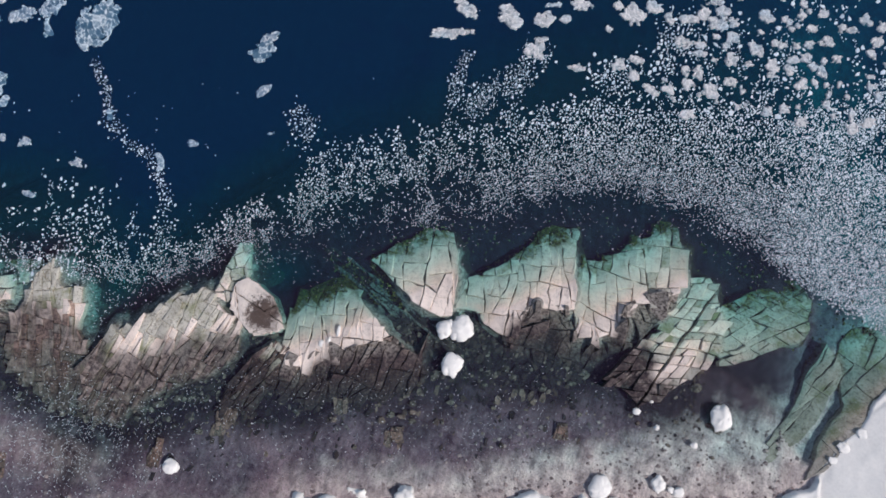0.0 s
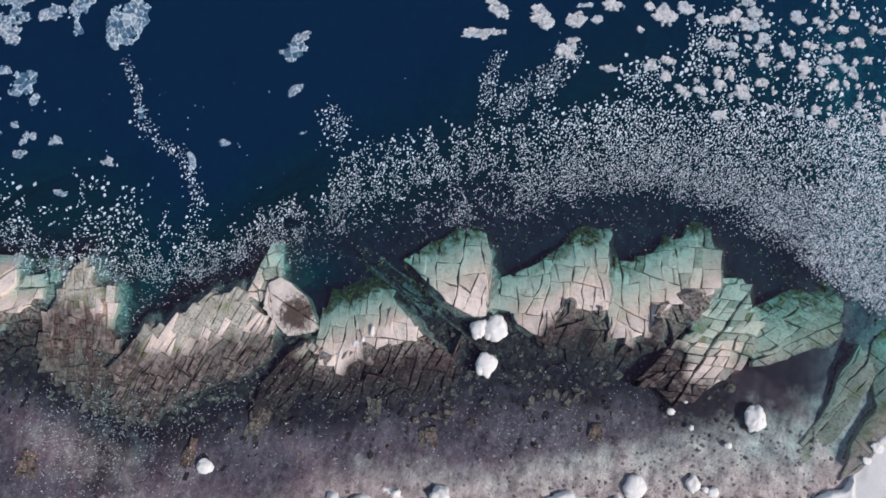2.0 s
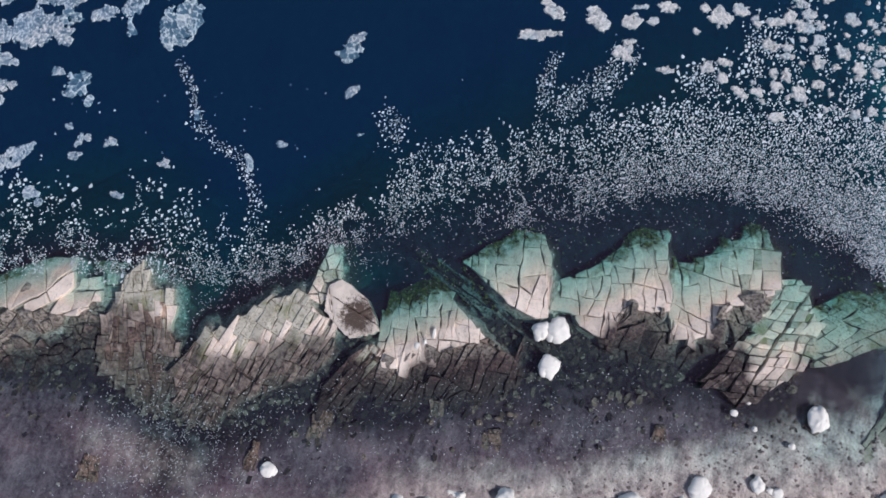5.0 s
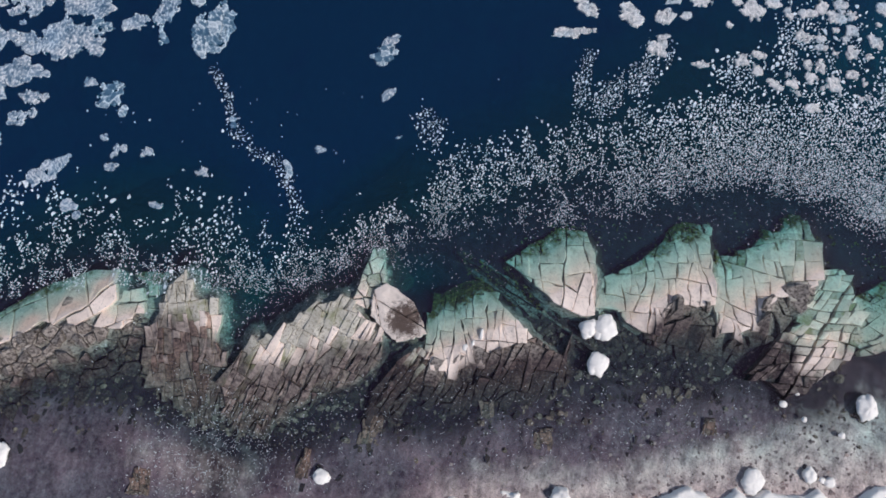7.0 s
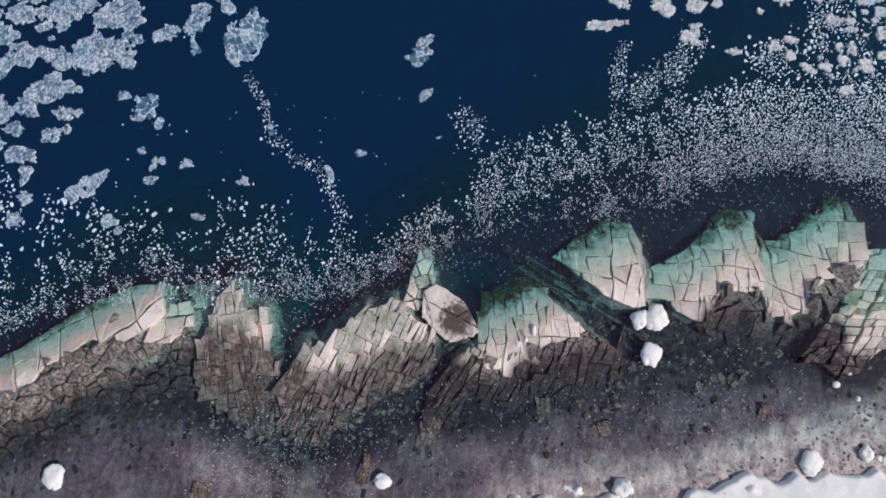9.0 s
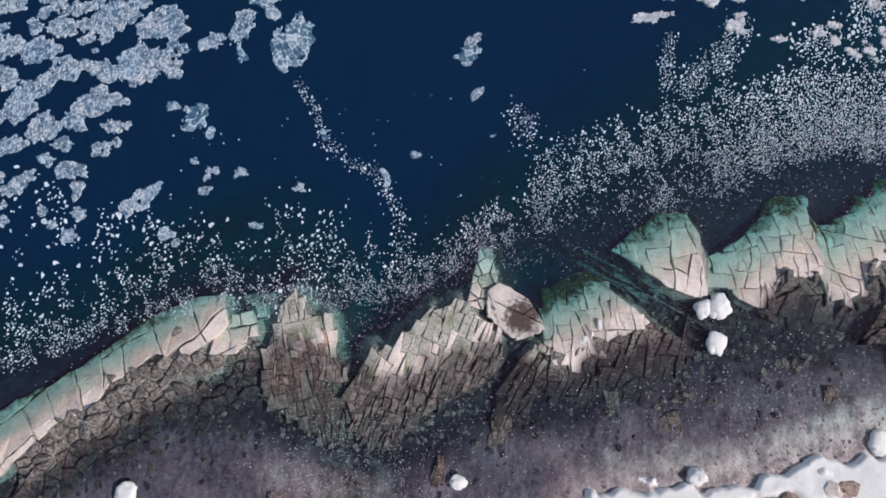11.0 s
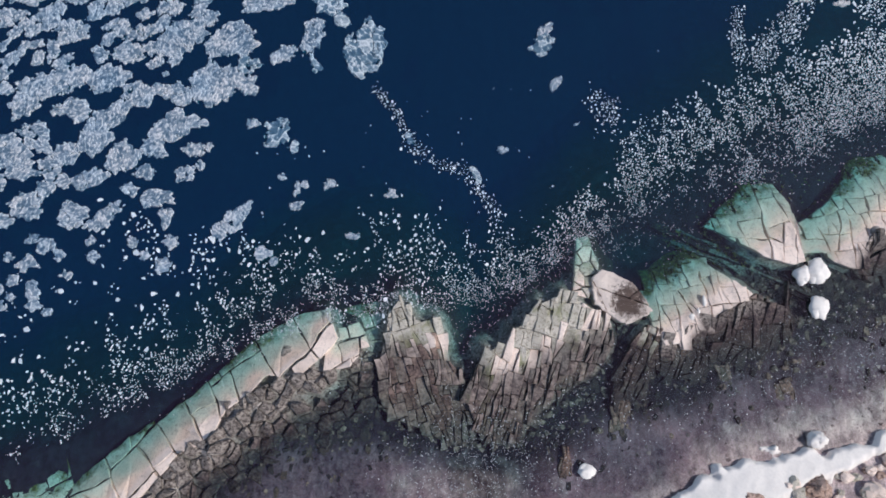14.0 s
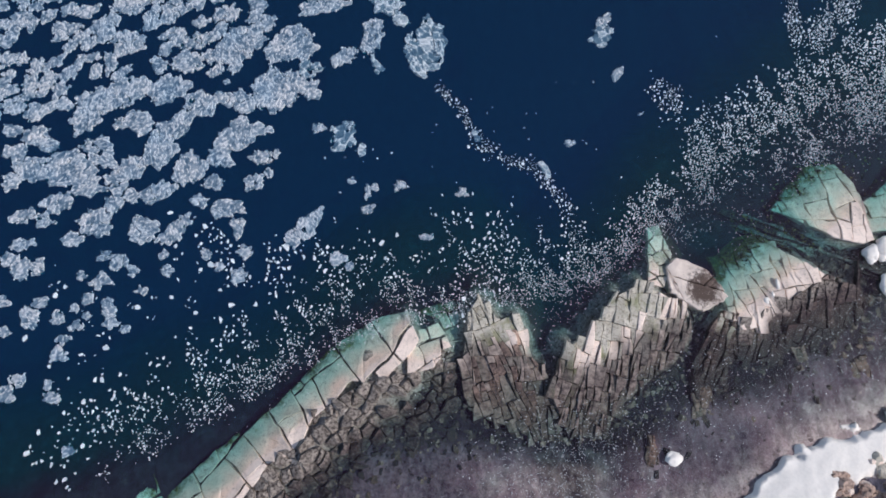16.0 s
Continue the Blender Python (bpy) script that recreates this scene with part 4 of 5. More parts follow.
FLOES_WEST = (
    (-60.6, 22.0, 1.4, 1.1, 61), (-58.3, 20.1, 4.0, 2.5, 19), (-60.6, 19.5, 3.4, 2.2, 19), (-61.5, 17.8, 2.5, 2.3, 30), (-63.1, 19.4, 1.5, 1.2, -3), (-57.3, 17.4, 2.5, 2.2, 146),
    (-58.6, 17.6, 1.5, 1.1, 7), (-54.8, 16.8, 4.6, 2.5, 40), (-55.7, 15.0, 3.4, 2.5, 50), (-58.0, 13.9, 2.5, 1.8, 29), (-60.2, 15.2, 3.4, 2.5, -44), (-62.4, 14.1, 4.3, 3.1, -3),
    (-65.2, 14.3, 3.4, 2.2, 8), (-61.2, 12.5, 3.4, 1.8, -14), (-59.0, 12.7, 2.2, 1.8, 127), (-59.2, 11.0, 1.5, 1.5, -3), (-57.9, 11.6, 1.2, 1.2, -3), (-53.6, 13.3, 3.4, 2.5, 45))
FLOES_WEST_MIDDLE = (
    (-56.1, 11.8, 2.8, 1.8, 18), (-51.1, 14.4, 2.5, 2.2, -3), (-49.7, 16.0, 2.8, 2.5, 29), (-51.6, 12.4, 1.8, 1.5, 7), (-47.8, 16.4, 1.8, 1.1, 166), (-47.9, 14.1, 1.8, 1.4, 166),
    (-48.5, 12.1, 1.8, 1.5, 18), (-47.3, 12.8, 0.8, 0.6, 88), (-46.7, 14.3, 0.8, 0.5, 88), (-43.4, 16.3, 1.2, 0.9, 146), (-44.3, 8.6, 3.4, 1.5, 47), (-45.6, 7.6, 1.5, 1.2, 88),
    (-39.7, 9.4, 1.2, 0.9, 166), (-39.6, 10.9, 1.1, 0.6, 87), (-37.3, 11.1, 0.9, 0.6, 86), (-40.9, 11.8, 0.6, 0.6, -4), (-63.5, 11.3, 2.5, 1.8, 18), (-66.0, 10.5, 2.2, 1.2, 8))
FLOES_SOUTH_WEST = (
    (-64.4, 10.0, 1.5, 1.2, 166), (-60.6, 9.6, 3.1, 2.2, 7), (-62.3, 8.4, 1.5, 1.2, -3), (-57.0, 8.9, 2.5, 2.2, 146), (-54.6, 8.8, 3.4, 1.5, 34), (-52.7, 10.8, 1.5, 1.2, -4),
    (-50.5, 10.2, 2.5, 1.5, -3), (-49.9, 8.6, 1.8, 1.2, 88), (-51.4, 9.8, 0.9, 0.9, -3), (-66.0, 8.3, 1.8, 0.9, 7), (-66.9, 13.2, 1.5, 1.5, -3), (-66.7, 15.6, 1.8, 1.5, -3),
    (-67.0, 17.4, 1.8, 1.2, -3), (-65.1, 17.0, 2.5, 1.8, -3), (-65.0, 18.9, 2.5, 1.5, 19), (-66.9, 19.5, 2.2, 1.4, 19), (-64.1, 16.0, 1.5, 1.2, -3))
FLOES_SMALL_WEST = (
    (-67.0, 7.3, 1.4, 1.2, -4), (-66.2, 6.3, 1.8, 1.7, -4), (-64.8, 6.5, 1.4, 1.2, 91), (-60.2, 5.1, 1.8, 1.4, -4), (-61.6, 5.6, 0.9, 0.8, -3), (-59.9, 7.0, 1.2, 1.0, -4),
    (-58.9, 6.4, 1.5, 1.3, -4), (-57.9, 5.8, 1.1, 0.9, -4), (-57.2, 4.1, 0.9, 0.8, -4), (-55.5, 6.8, 0.9, 0.8, -4), (-55.3, 5.6, 1.1, 0.9, -4), (-65.3, 2.7, 1.7, 1.4, 91),
    (-64.6, 3.8, 1.4, 1.2, -4), (-63.4, 2.5, 1.2, 1.0, -4), (-62.9, 0.9, 1.1, 0.9, -4), (-63.2, -0.3, 1.4, 1.2, -5), (-61.3, 3.8, 1.2, 1.0, -4), (-62.1, 3.2, 0.8, 0.7, -4))
FLOES_SMALL_SOUTH_WEST = (
    (-61.3, 2.5, 0.9, 0.8, -4), (-62.0, 1.9, 1.1, 0.9, -4), (-59.6, 3.0, 1.5, 1.2, 90), (-59.5, 2.0, 1.2, 1.0, -4), (-58.5, 1.3, 0.8, 0.7, -4), (-67.0, -2.8, 1.5, 1.5, -4),
    (-66.2, -1.9, 1.2, 1.0, -5), (-64.0, -2.4, 0.8, 0.7, -4), (-63.8, -3.3, 1.2, 1.0, -5), (-67.2, 1.8, 0.9, 0.8, -4), (-67.4, 4.0, 1.2, 1.0, -4), (-52.3, 6.6, 1.1, 0.9, -4),
    (-51.3, 5.5, 0.9, 0.8, -4), (-49.9, 4.8, 1.4, 1.2, -4), (-49.4, 6.6, 1.2, 1.0, -4), (-42.2, 5.6, 1.4, 1.2, -4), (-41.4, 5.0, 0.8, 0.7, -4), (-62.4, -7.3, 1.2, 1.0, -5))
FLOES_NORTH = (
    (-32.2, 10.3, 0.9, 0.8, 11), (-23.0, 13.9, 0.9, 0.6, -178), (-37.0, 11.2, 0.8, 0.6, 55), (-39.1, 11.2, 0.9, 0.6, 108), (-35.1, 6.9, 1.2, 0.6, -178), (-16.7, 16.1, 0.6, 0.2, 22),
    (-2.9, 30.6, 2.5, 1.4, -21), (-3.6, 28.1, 3.7, 1.0, 12), (1.0, 30.5, 2.2, 1.8, 159), (4.0, 30.8, 1.7, 1.5, 11), (5.7, 31.3, 1.2, 1.1, 11), (4.5, 32.4, 1.5, 0.6, 12),
    (6.8, 32.9, 2.0, 1.1, 11), (11.4, 32.8, 2.3, 2.0, 99), (10.0, 33.5, 0.9, 0.9, 11), (3.8, 28.0, 1.8, 1.8, 11), (4.1, 29.0, 1.2, 0.6, 11), (7.5, 27.0, 1.4, 0.9, 11), (9.6, 31.1, 0.6, 0.6, 11))
FLOES_NORTH_EAST = (
    (12.3, 28.7, 1.2, 0.8, 11), (12.3, 27.4, 1.4, 1.1, 99), (10.9, 28.0, 1.2, 1.2, 11), (13.9, 26.4, 1.5, 0.9, -31), (14.5, 33.1, 1.4, 0.8, 99), (13.1, 33.9, 1.8, 1.1, 11),
    (16.0, 31.2, 1.4, 1.2, 11), (17.4, 31.3, 1.2, 0.8, 11), (17.5, 30.4, 1.1, 0.8, 11), (16.0, 33.4, 1.8, 0.9, 11), (20.2, 30.3, 1.2, 1.2, 12), (18.8, 30.0, 0.6, 0.6, 12),
    (19.5, 31.6, 0.9, 0.6, 98), (18.6, 33.5, 1.8, 1.5, 11), (20.0, 32.4, 1.2, 0.9, 11), (18.8, 27.2, 1.5, 1.4, 98), (16.8, 27.5, 1.1, 1.1, 12), (16.5, 28.6, 1.1, 0.9, 98))
FLOES_FAR_EAST = (
    (17.6, 28.7, 1.2, 1.1, 98), (23.5, 30.4, 1.2, 1.2, 12), (22.6, 34.9, 1.5, 1.4, 97), (22.1, 31.7, 1.5, 1.5, 12), (23.9, 32.5, 1.2, 0.9, 12), (24.4, 34.9, 1.2, 0.9, 11),
    (25.5, 35.6, 0.9, 0.9, 11), (26.6, 34.6, 0.9, 0.9, 11), (28.0, 33.8, 1.1, 0.9, 96), (26.4, 33.0, 0.9, 0.8, 11), (28.8, 32.2, 0.9, 0.8, 12), (29.0, 35.1, 0.9, 0.8, 11),
    (29.9, 35.1, 1.2, 0.6, 12), (30.9, 36.2, 1.4, 1.1, 96), (32.3, 35.8, 1.1, 0.9, 95), (26.2, 29.4, 1.4, 1.1, 12), (25.2, 31.3, 1.1, 0.9, 11), (30.6, 27.5, 1.5, 0.6, 96), (17.2, 24.8, 1.2, 0.9, 12))
VEINED = (
    (-34.2, 22.6, 5.4, 3.4, 91), (-38.2, 21.4, 1.5, 0.9, -65), (-37.1, 26.8, 2.8, 1.8, -2), (-36.1, 25.4, 1.4, 1.2, -2), (-43.6, 21.4, 2.0, 1.8, -3), (-41.3, 15.4, 2.8, 2.2, -34),
    (-40.0, 14.2, 0.9, 0.9, -3), (-19.2, 23.2, 2.4, 2.3, -168), (-30.6, 14.8, 1.2, 0.7, 107), (-25.2, 11.8, 1.2, 0.7, 106))
ice_rng = random.Random(5)
taken = {}


def claim(x, y, r, force=False, close=0.85):
    """Whether a piece of ice of that radius finds open water there; if so it is noted."""
    i, j = int(x // 1.0), int(y // 1.0)
    if not force:
        for p in range(i - 1, i + 2):
            for q in range(j - 1, j + 2):
                for a, b, c in taken.get((p, q), ()):
                    if (a - x) ** 2 + (b - y) ** 2 < (c + r) ** 2 * close:
                        return False
    taken.setdefault((i, j), []).append((x, y, r))
    return True


def note_floe(x, y, length, width, turn):
    c, s = math.cos(radians(turn)), math.sin(radians(turn))
    steps = max(1, int(length / max(width, 0.3) * 2))
    for k in range(steps):
        u = (k + 0.5) / steps - 0.5
        claim(x + c * u * (length - width * 0.6), y + s * u * (length - width * 0.6), width * 0.42, True)


for group in (FLOES_NORTH_WEST, FLOES_WEST, FLOES_WEST_MIDDLE, FLOES_SOUTH_WEST, FLOES_SMALL_WEST, FLOES_SMALL_SOUTH_WEST, FLOES_NORTH, FLOES_NORTH_EAST, FLOES_FAR_EAST):
    for row in group:
        floe(*row, chalky_ice if row[0] > -15 else white_ice, "large ragged floe of white brash frozen together" if row[2] > 2 else "small ragged white ice floe on dark water", ice_rng)
        note_floe(*row)
for row in VEINED:
    floe(*row, veined_ice, "thin blue-grey ice floe with white veins", ice_rng)
    note_floe(*row)
for row in ((-19.0, 24.5, 1.7, 0.9, 33), (-18.3, 19.6, 1.4, 0.9, 44)):
    floe(*row, white_ice, "small ragged white ice floe on dark water", ice_rng)
    note_floe(*row)
# the pack that drifts off to the north-west, with lanes of open water through it
far_pack, broken = [], []
for k in range(30):
    for j in range(20):
        px = -74 + k * 1.15 + 0.45 * j + ice_rng.uniform(-0.45, 0.45)
        py = 17.5 + j * 0.95 + 0.22 * k + ice_rng.uniform(-0.35, 0.35)
        lane = rough((px + 0.4 * py) / 5.0, (py - 0.4 * px) / 1.9, 91, 2)
        if px < -47 + (py - 24) * 0.4 and py < 35 and lane > 0.33 and claim(px, py, 0.46):
            floe(px, py, ice_rng.uniform(1.3, 2.2), ice_rng.uniform(0.9, 1.4), ice_rng.uniform(10, 60), white_ice, "ragged white floe in the drifting pack", ice_rng, 0.42, far_pack if py > 27 else None)
# broken chalky floes crowding together to the north-east
for k in range(300):
    px, py = ice_rng.uniform(10, 36), ice_rng.uniform(23, 37)
    if py > 26.4 - 0.02 * px + 2.0 * (rough(px / 3.0, py / 3.0, 92, 2) - 0.5) and rough(px / 2.2, py / 2.2, 93, 2) > 0.42 and px > 14.5 + (py - 26) * 0.2:
        wide = 0.45 + 0.75 * ice_rng.random() ** 1.6
        if claim(px, py, wide * 0.5):
            floe(px, py, wide * ice_rng.uniform(1.0, 1.5), wide, ice_rng.uniform(0, 180), chalky_ice, "", ice_rng, 0.34, broken)

crowd("pack_ice", far_pack, white_ice, "crowded white pack ice drifting far out on the lake", "pack ice")
crowd("broken_floes", broken, chalky_ice, "small broken chalky floes crowded among brash ice", "ice floes")

# ---------------------------------------------------------------- brash: thousands of loose pieces
brash_v, brash_f = [], []


def chip(x, y, r, rng):
    """A flat angular splinter of ice."""
    n = rng.choice((4, 5, 5, 6, 7))
    o, a0, squash, turn = len(brash_v), rng.uniform(0, 6.3), rng.uniform(0.4, 0.9), rng.gauss(1.35, 0.6)
    c, s = math.cos(turn), math.sin(turn)
    h = min(0.07, 0.02 + r * 0.12) * rng.uniform(0.6, 1.3)
    tx, ty = rng.gauss(0, 0.06), rng.gauss(0, 0.06)
    ring = []
    for k in range(n):
        w = a0 + 2 * math.pi * (k + rng.uniform(-0.33, 0.33)) / n
        q = 1.1 * r * rng.uniform(0.62, 1.3)
        u, v = q * math.cos(w), q * math.sin(w) * squash
        ring.append((u * c - v * s, u * s + v * c))
    brash_v.extend((x + u, y + v, -0.03) for u, v in ring)
    brash_v.extend((x + u * 0.93, y + v * 0.93, h + u * tx + v * ty) for u, v in ring)
    for k in range(n):
        j = (k + 1) % n
        brash_f.append((o + k, o + j, o + n + j, o + n + k))
    brash_f.append(tuple(o + n + k for k in range(n)))


def drift(line, width, count, small, large, clump=0.0, clump_size=1.6, seed=1, taper=None, close=0.85):
    """Pieces strewn along a line. clump: how strongly they gather into streaks."""
    rng = random.Random(seed)
    pts = np.array(line, float)
    legs = np.hypot(*(pts[1:] - pts[:-1]).T)
    cum = np.concatenate([[0], np.cumsum(legs)])
    made, tries = 0, 0
    while made < count and tries < count * 6:
        tries += 1
        d = rng.uniform(0, cum[-1])
        wide = width if taper is None else width + (taper - width) * d / cum[-1]
        x = float(np.interp(d, cum, pts[:, 0])) + rng.gauss(0, wide)
        y = float(np.interp(d, cum, pts[:, 1])) + rng.gauss(0, wide)
        if clump and float(rough((x + 0.2 * y) / (clump_size * 0.8), y / (clump_size * 2.2), 31, 3)) < clump + rng.gauss(0, 0.09):
            continue
        r = 0.8 * (small + (large - small) * rng.random() ** 2.6)
        if claim(x, y, r, close=close):
            chip(x, y, r, rng)
            made += 1


INNER = ((-60, -10, -9), (-55.2, -7.5, -6.7), (-51, -6, -5), (-46.7, -3.9, -2.6), (-42.4, -2.3, -1), (-38, -0.9, 0.6), (-29, 0, 1.3), (-22, 1.9, 2.8), (-18.1, 4.5, 5.6), (-14, 7.2, 7.9), (-10, 8.4, 10.2), (-5.8, 8.7, 12.8),
         (-1.4, 9.6, 14.2), (3.1, 11.5, 15.7), (7.6, 14.7, 18), (14.6, 16.2, 18.8), (19.4, 15.2, 18.3), (24.2, 13.2, 16.4), (28.9, 11.3, 13.4), (33.4, 9.8, 11.8), (40, 8, 10))
OUTER = ((-60, -4, -2.5), (-55.2, -1.3, -0.1), (-51, 0, 1.8), (-46.7, 2.3, 4.9), (-42.4, 3.3, 6.4), (-38, 3.7, 6.6), (-29, 4, 6.5), (-22, 5.6, 7.4), (-18.1, 8.3, 10), (-14, 11.6, 13.3), (-12, 13.7, 17.8), (-10, 15.7, 17.8),
         (-5.8, 18.3, 20.3), (-1.4, 20.0, 22.4), (3.1, 21.6, 23.8), (7.6, 23.1, 24.9), (12.3, 24.0, 26.6), (17, 23.8, 28.2), (24.2, 24.2, 30.2), (28.9, 24.7, 30.6), (33.4, 25.6, 34.1), (40, 27, 36))
LOAD = ((-60, 0.06, 0.06, 0.14), (-55, 0.11, 0.06, 0.14), (-46.7, 0.19, 0.06, 0.14), (-38, 0.21, 0.05, 0.125), (-22, 0.22, 0.045, 0.12), (-10, 0.25, 0.045, 0.13), (0.9, 0.38, 0.042, 0.14), (7.6, 0.68, 0.042, 0.14),
        (14.6, 0.80, 0.042, 0.15), (21.8, 1.0, 0.045, 0.15), (26.5, 1.2, 0.045, 0.14), (31.2, 1.4, 0.05, 0.13), (40, 1.5, 0.05, 0.13))


def brash_belt():
    """The belt of brash that the wind packs along the drop-off: fine and close inshore, coarse and broken outside."""
    inner, outer, load = np.array(INNER, float), np.array(OUTER, float), np.array(LOAD, float)
    rng = random.Random(61)
    grid = np.random.default_rng(62)
    n = 260000
    xs, ys = grid.uniform(-61, 39, n), grid.uniform(-11, 37, n)
    y0, y1 = np.interp(xs, inner[:, 0], inner[:, 1]), np.interp(xs, inner[:, 0], inner[:, 2])
    y2, y3 = np.interp(xs, outer[:, 0], outer[:, 1]), np.interp(xs, outer[:, 0], outer[:, 2])
    wander = 1.6 * (rough(xs / 2.5, ys / 2.5, 95, 3) - 0.5)
    across = np.clip((ys - y0) / (y3 - y0), 0, 1)
    size = np.interp(xs, load[:, 0], load[:, 2]) * (1 - across ** 1.5) + np.interp(xs, load[:, 0], load[:, 3]) * across ** 1.5
    inside_edge = step(0, 1, (ys + 0.6 * wander - y0) / (y1 - y0)) ** 1.5
    outside_edge = 1 - step(0, 1, (ys + wander - y2 + 0.3) / (y3 - y2))
    cover = np.interp(xs, load[:, 0], load[:, 1]) * inside_edge * outside_edge
    clump = 0.62 * rough((xs + 0.45 * ys) / 1.1, (ys - 0.25 * xs) / 2.4, 96, 3) + 0.38 * rough(xs / 0.7, ys / 0.7, 97, 2)
    loose = np.clip(1.25 - cover, 0.1, 1) * np.clip(0.45 + 0.55 * across + 0.3 * (xs < 3), 0, 1)
    cover = cover * (1 - loose + loose * np.where(xs < 3, 2.7, 2.1) * step(np.where(xs < 3, 0.43, 0.36), 0.62, clump))
    # bare lanes that wind and current open in the packed brash
    lanes = rough((xs * 0.8 + ys * 0.6) / 5.5, (ys * 0.8 - xs * 0.6) / 1.5, 98, 3)
    cover = cover * (1 - 0.75 * step(0.62, 0.74, lanes) * step(10, 22, xs) * step(18, 21, ys))
    chance = cover * (100 * 48 / n) / (2.1 * size ** 2)
    for x, y, r, p in zip(xs.tolist(), ys.tolist(), size.tolist(), chance.tolist()):
        packed = 0.38 if x > 26 else 0.55 if x > 4 else 0.75
        repeat = int(p) + (rng.random() < p - int(p))
        for k in range(repeat):
            px, py = (x, y) if k == 0 else (x + rng.uniform(-0.2, 0.2), y + rng.uniform(-0.2, 0.2))
            q = r * (0.55 + 0.95 * rng.random() ** 1.8)
            if claim(px, py, q, close=packed):
                chip(px, py, q, rng)


drift([(-33.4, 19.5), (-31.5, 17.0), (-30.5, 14.3), (-27.8, 12.5), (-25.7, 12.0), (-24.2, 9.4), (-23.4, 6.6), (-23.6, 4.1)], 0.22, 330, 0.055, 0.18, seed=2, taper=0.45)
drift([(-35.0, 7.6), (-31.8, 5.3), (-29.6, 6.3), (-26.2, 8.0)], 1.30, 105, 0.064, 0.24, 0.55, seed=3)
drift([(-34.8, 0.8), (-30.6, 3.1), (-27.2, 4.8), (-23.4, 5.1)], 1.20, 150, 0.064, 0.255, 0.5, seed=4, close=1.2)
drift([(-0.8, 21.7), (3.3, 25.7), (4.3, 28.0)], 0.6, 380, 0.06, 0.2, 0.40, seed=8)
drift([(-2.4, 21.5), (-2.3, 24.0), (-1.9, 26.4)], 0.35, 130, 0.06, 0.17, seed=31)
drift([(-14.8, 18.4), (-13.5, 16.3)], 0.55, 110, 0.06, 0.18, seed=14)
drift([(-12.5, 15.5), (-9.5, 13)], 1.3, 160, 0.06, 0.18, 0.4, seed=15)
drift([(9.6, 25.9), (14.8, 29.1), (15.2, 32.9)], 0.8, 260, 0.10, 0.34, 0.40, seed=16, close=0.9)
drift([(15.8, 29.3), (22.8, 30.7), (29.5, 34.7)], 2.2, 480, 0.09, 0.36, 0.52, seed=17, close=0.9)
drift([(-43.9, 6.1), (-40.4, 5.0), (-35.1, 6.0), (-31.8, 7.6), (-28.7, 6.5)], 0.90, 120, 0.08, 0.30, 0.5, seed=22)
drift([(-63.3, -8.0), (-61.3, -5.0), (-60.1, -3.4)], 1.10, 70, 0.09, 0.32, 0.45, seed=23)
drift([(-52.9, 8.0), (-49.5, 5.6), (-45.6, 6.2)], 0.90, 88, 0.107, 0.428, 0.4, seed=24)
drift([(-66, 4), (-58, 0), (-50, 4)], 2.00, 70, 0.07, 0.34, 0.45, seed=25)
drift([(-29.2, -14.0), (-25.7, -12.2), (-21.1, -10.8), (-29.1, -10.3)], 3.00, 1300, 0.030, 0.060, 0.3, seed=27)
drift([(-30.3, -12.2), (-26.7, -8.5), (-18, -7), (-8, -5), (4, -3.5), (14, -2)], 2.60, 1500, 0.030, 0.060, 0.2, seed=28)
drift([(-26, -2), (-24.5, 1.0), (-20, 4), (-13, 6.5)], 0.9, 420, 0.03, 0.07, seed=29)
drift([(-50, -4.5), (-42, 0.5), (-30, 2), (-22, 2.5), (-16, 7), (-8, 7.5), (-2, 11.5), (9, 14.0), (18, 15), (28, 13)], 1.8, 1500, 0.03, 0.06, 0.2, seed=30)
drift([(-42, 11.5), (-30, 13), (-20, 17), (-12, 19)], 3.0, 34, 0.05, 0.15, seed=32)
brash_belt()
brash = solid("brash_ice", brash_v, brash_f, brash_ice)
tagged(brash, "thousands of loose white brash ice pieces drifting in streaks", "brash ice", kind="stuff")


# ---------------------------------------------------------------- boulders
def lump(cx, cy, z, rx, ry, rz, seed, rings=9, around=18, uneven=0.22):
    """A closed uneven lump as points and faces."""
    rng = random.Random(seed)
    off = Vector((rng.uniform(0, 90), rng.uniform(0, 90), rng.uniform(0, 90)))

    def out(d):
        return 1 + uneven * (0.9 * noise.noise(d * 1.3 + off) + 0.45 * noise.noise(d * 3.1 + off) + 0.2 * noise.noise(d * 6.5 + off))

    verts = []
    for i in range(rings + 1):
        f = math.pi * i / rings
        for k in range(around if 0 < i < rings else 1):
            w = 2 * math.pi * k / around
            d = Vector((math.sin(f) * math.cos(w), math.sin(f) * math.sin(w), math.cos(f)))
            n = out(d)
            verts.append((cx + rx * n * d.x, cy + ry * n * d.y, z + rz * n * d.z))
    last = len(verts) - 1
    faces = [(0, 1 + k, 1 + (k + 1) % around) for k in range(around)]
    for i in range(rings - 2):
        o = 1 + i * around
        faces += [(o + k, o + around + k, o + around + (k + 1) % around, o + (k + 1) % around) for k in range(around)]
    o = 1 + (rings - 2) * around
    faces += [(o + k, last, o + (k + 1) % around) for k in range(around)]
    return verts, faces


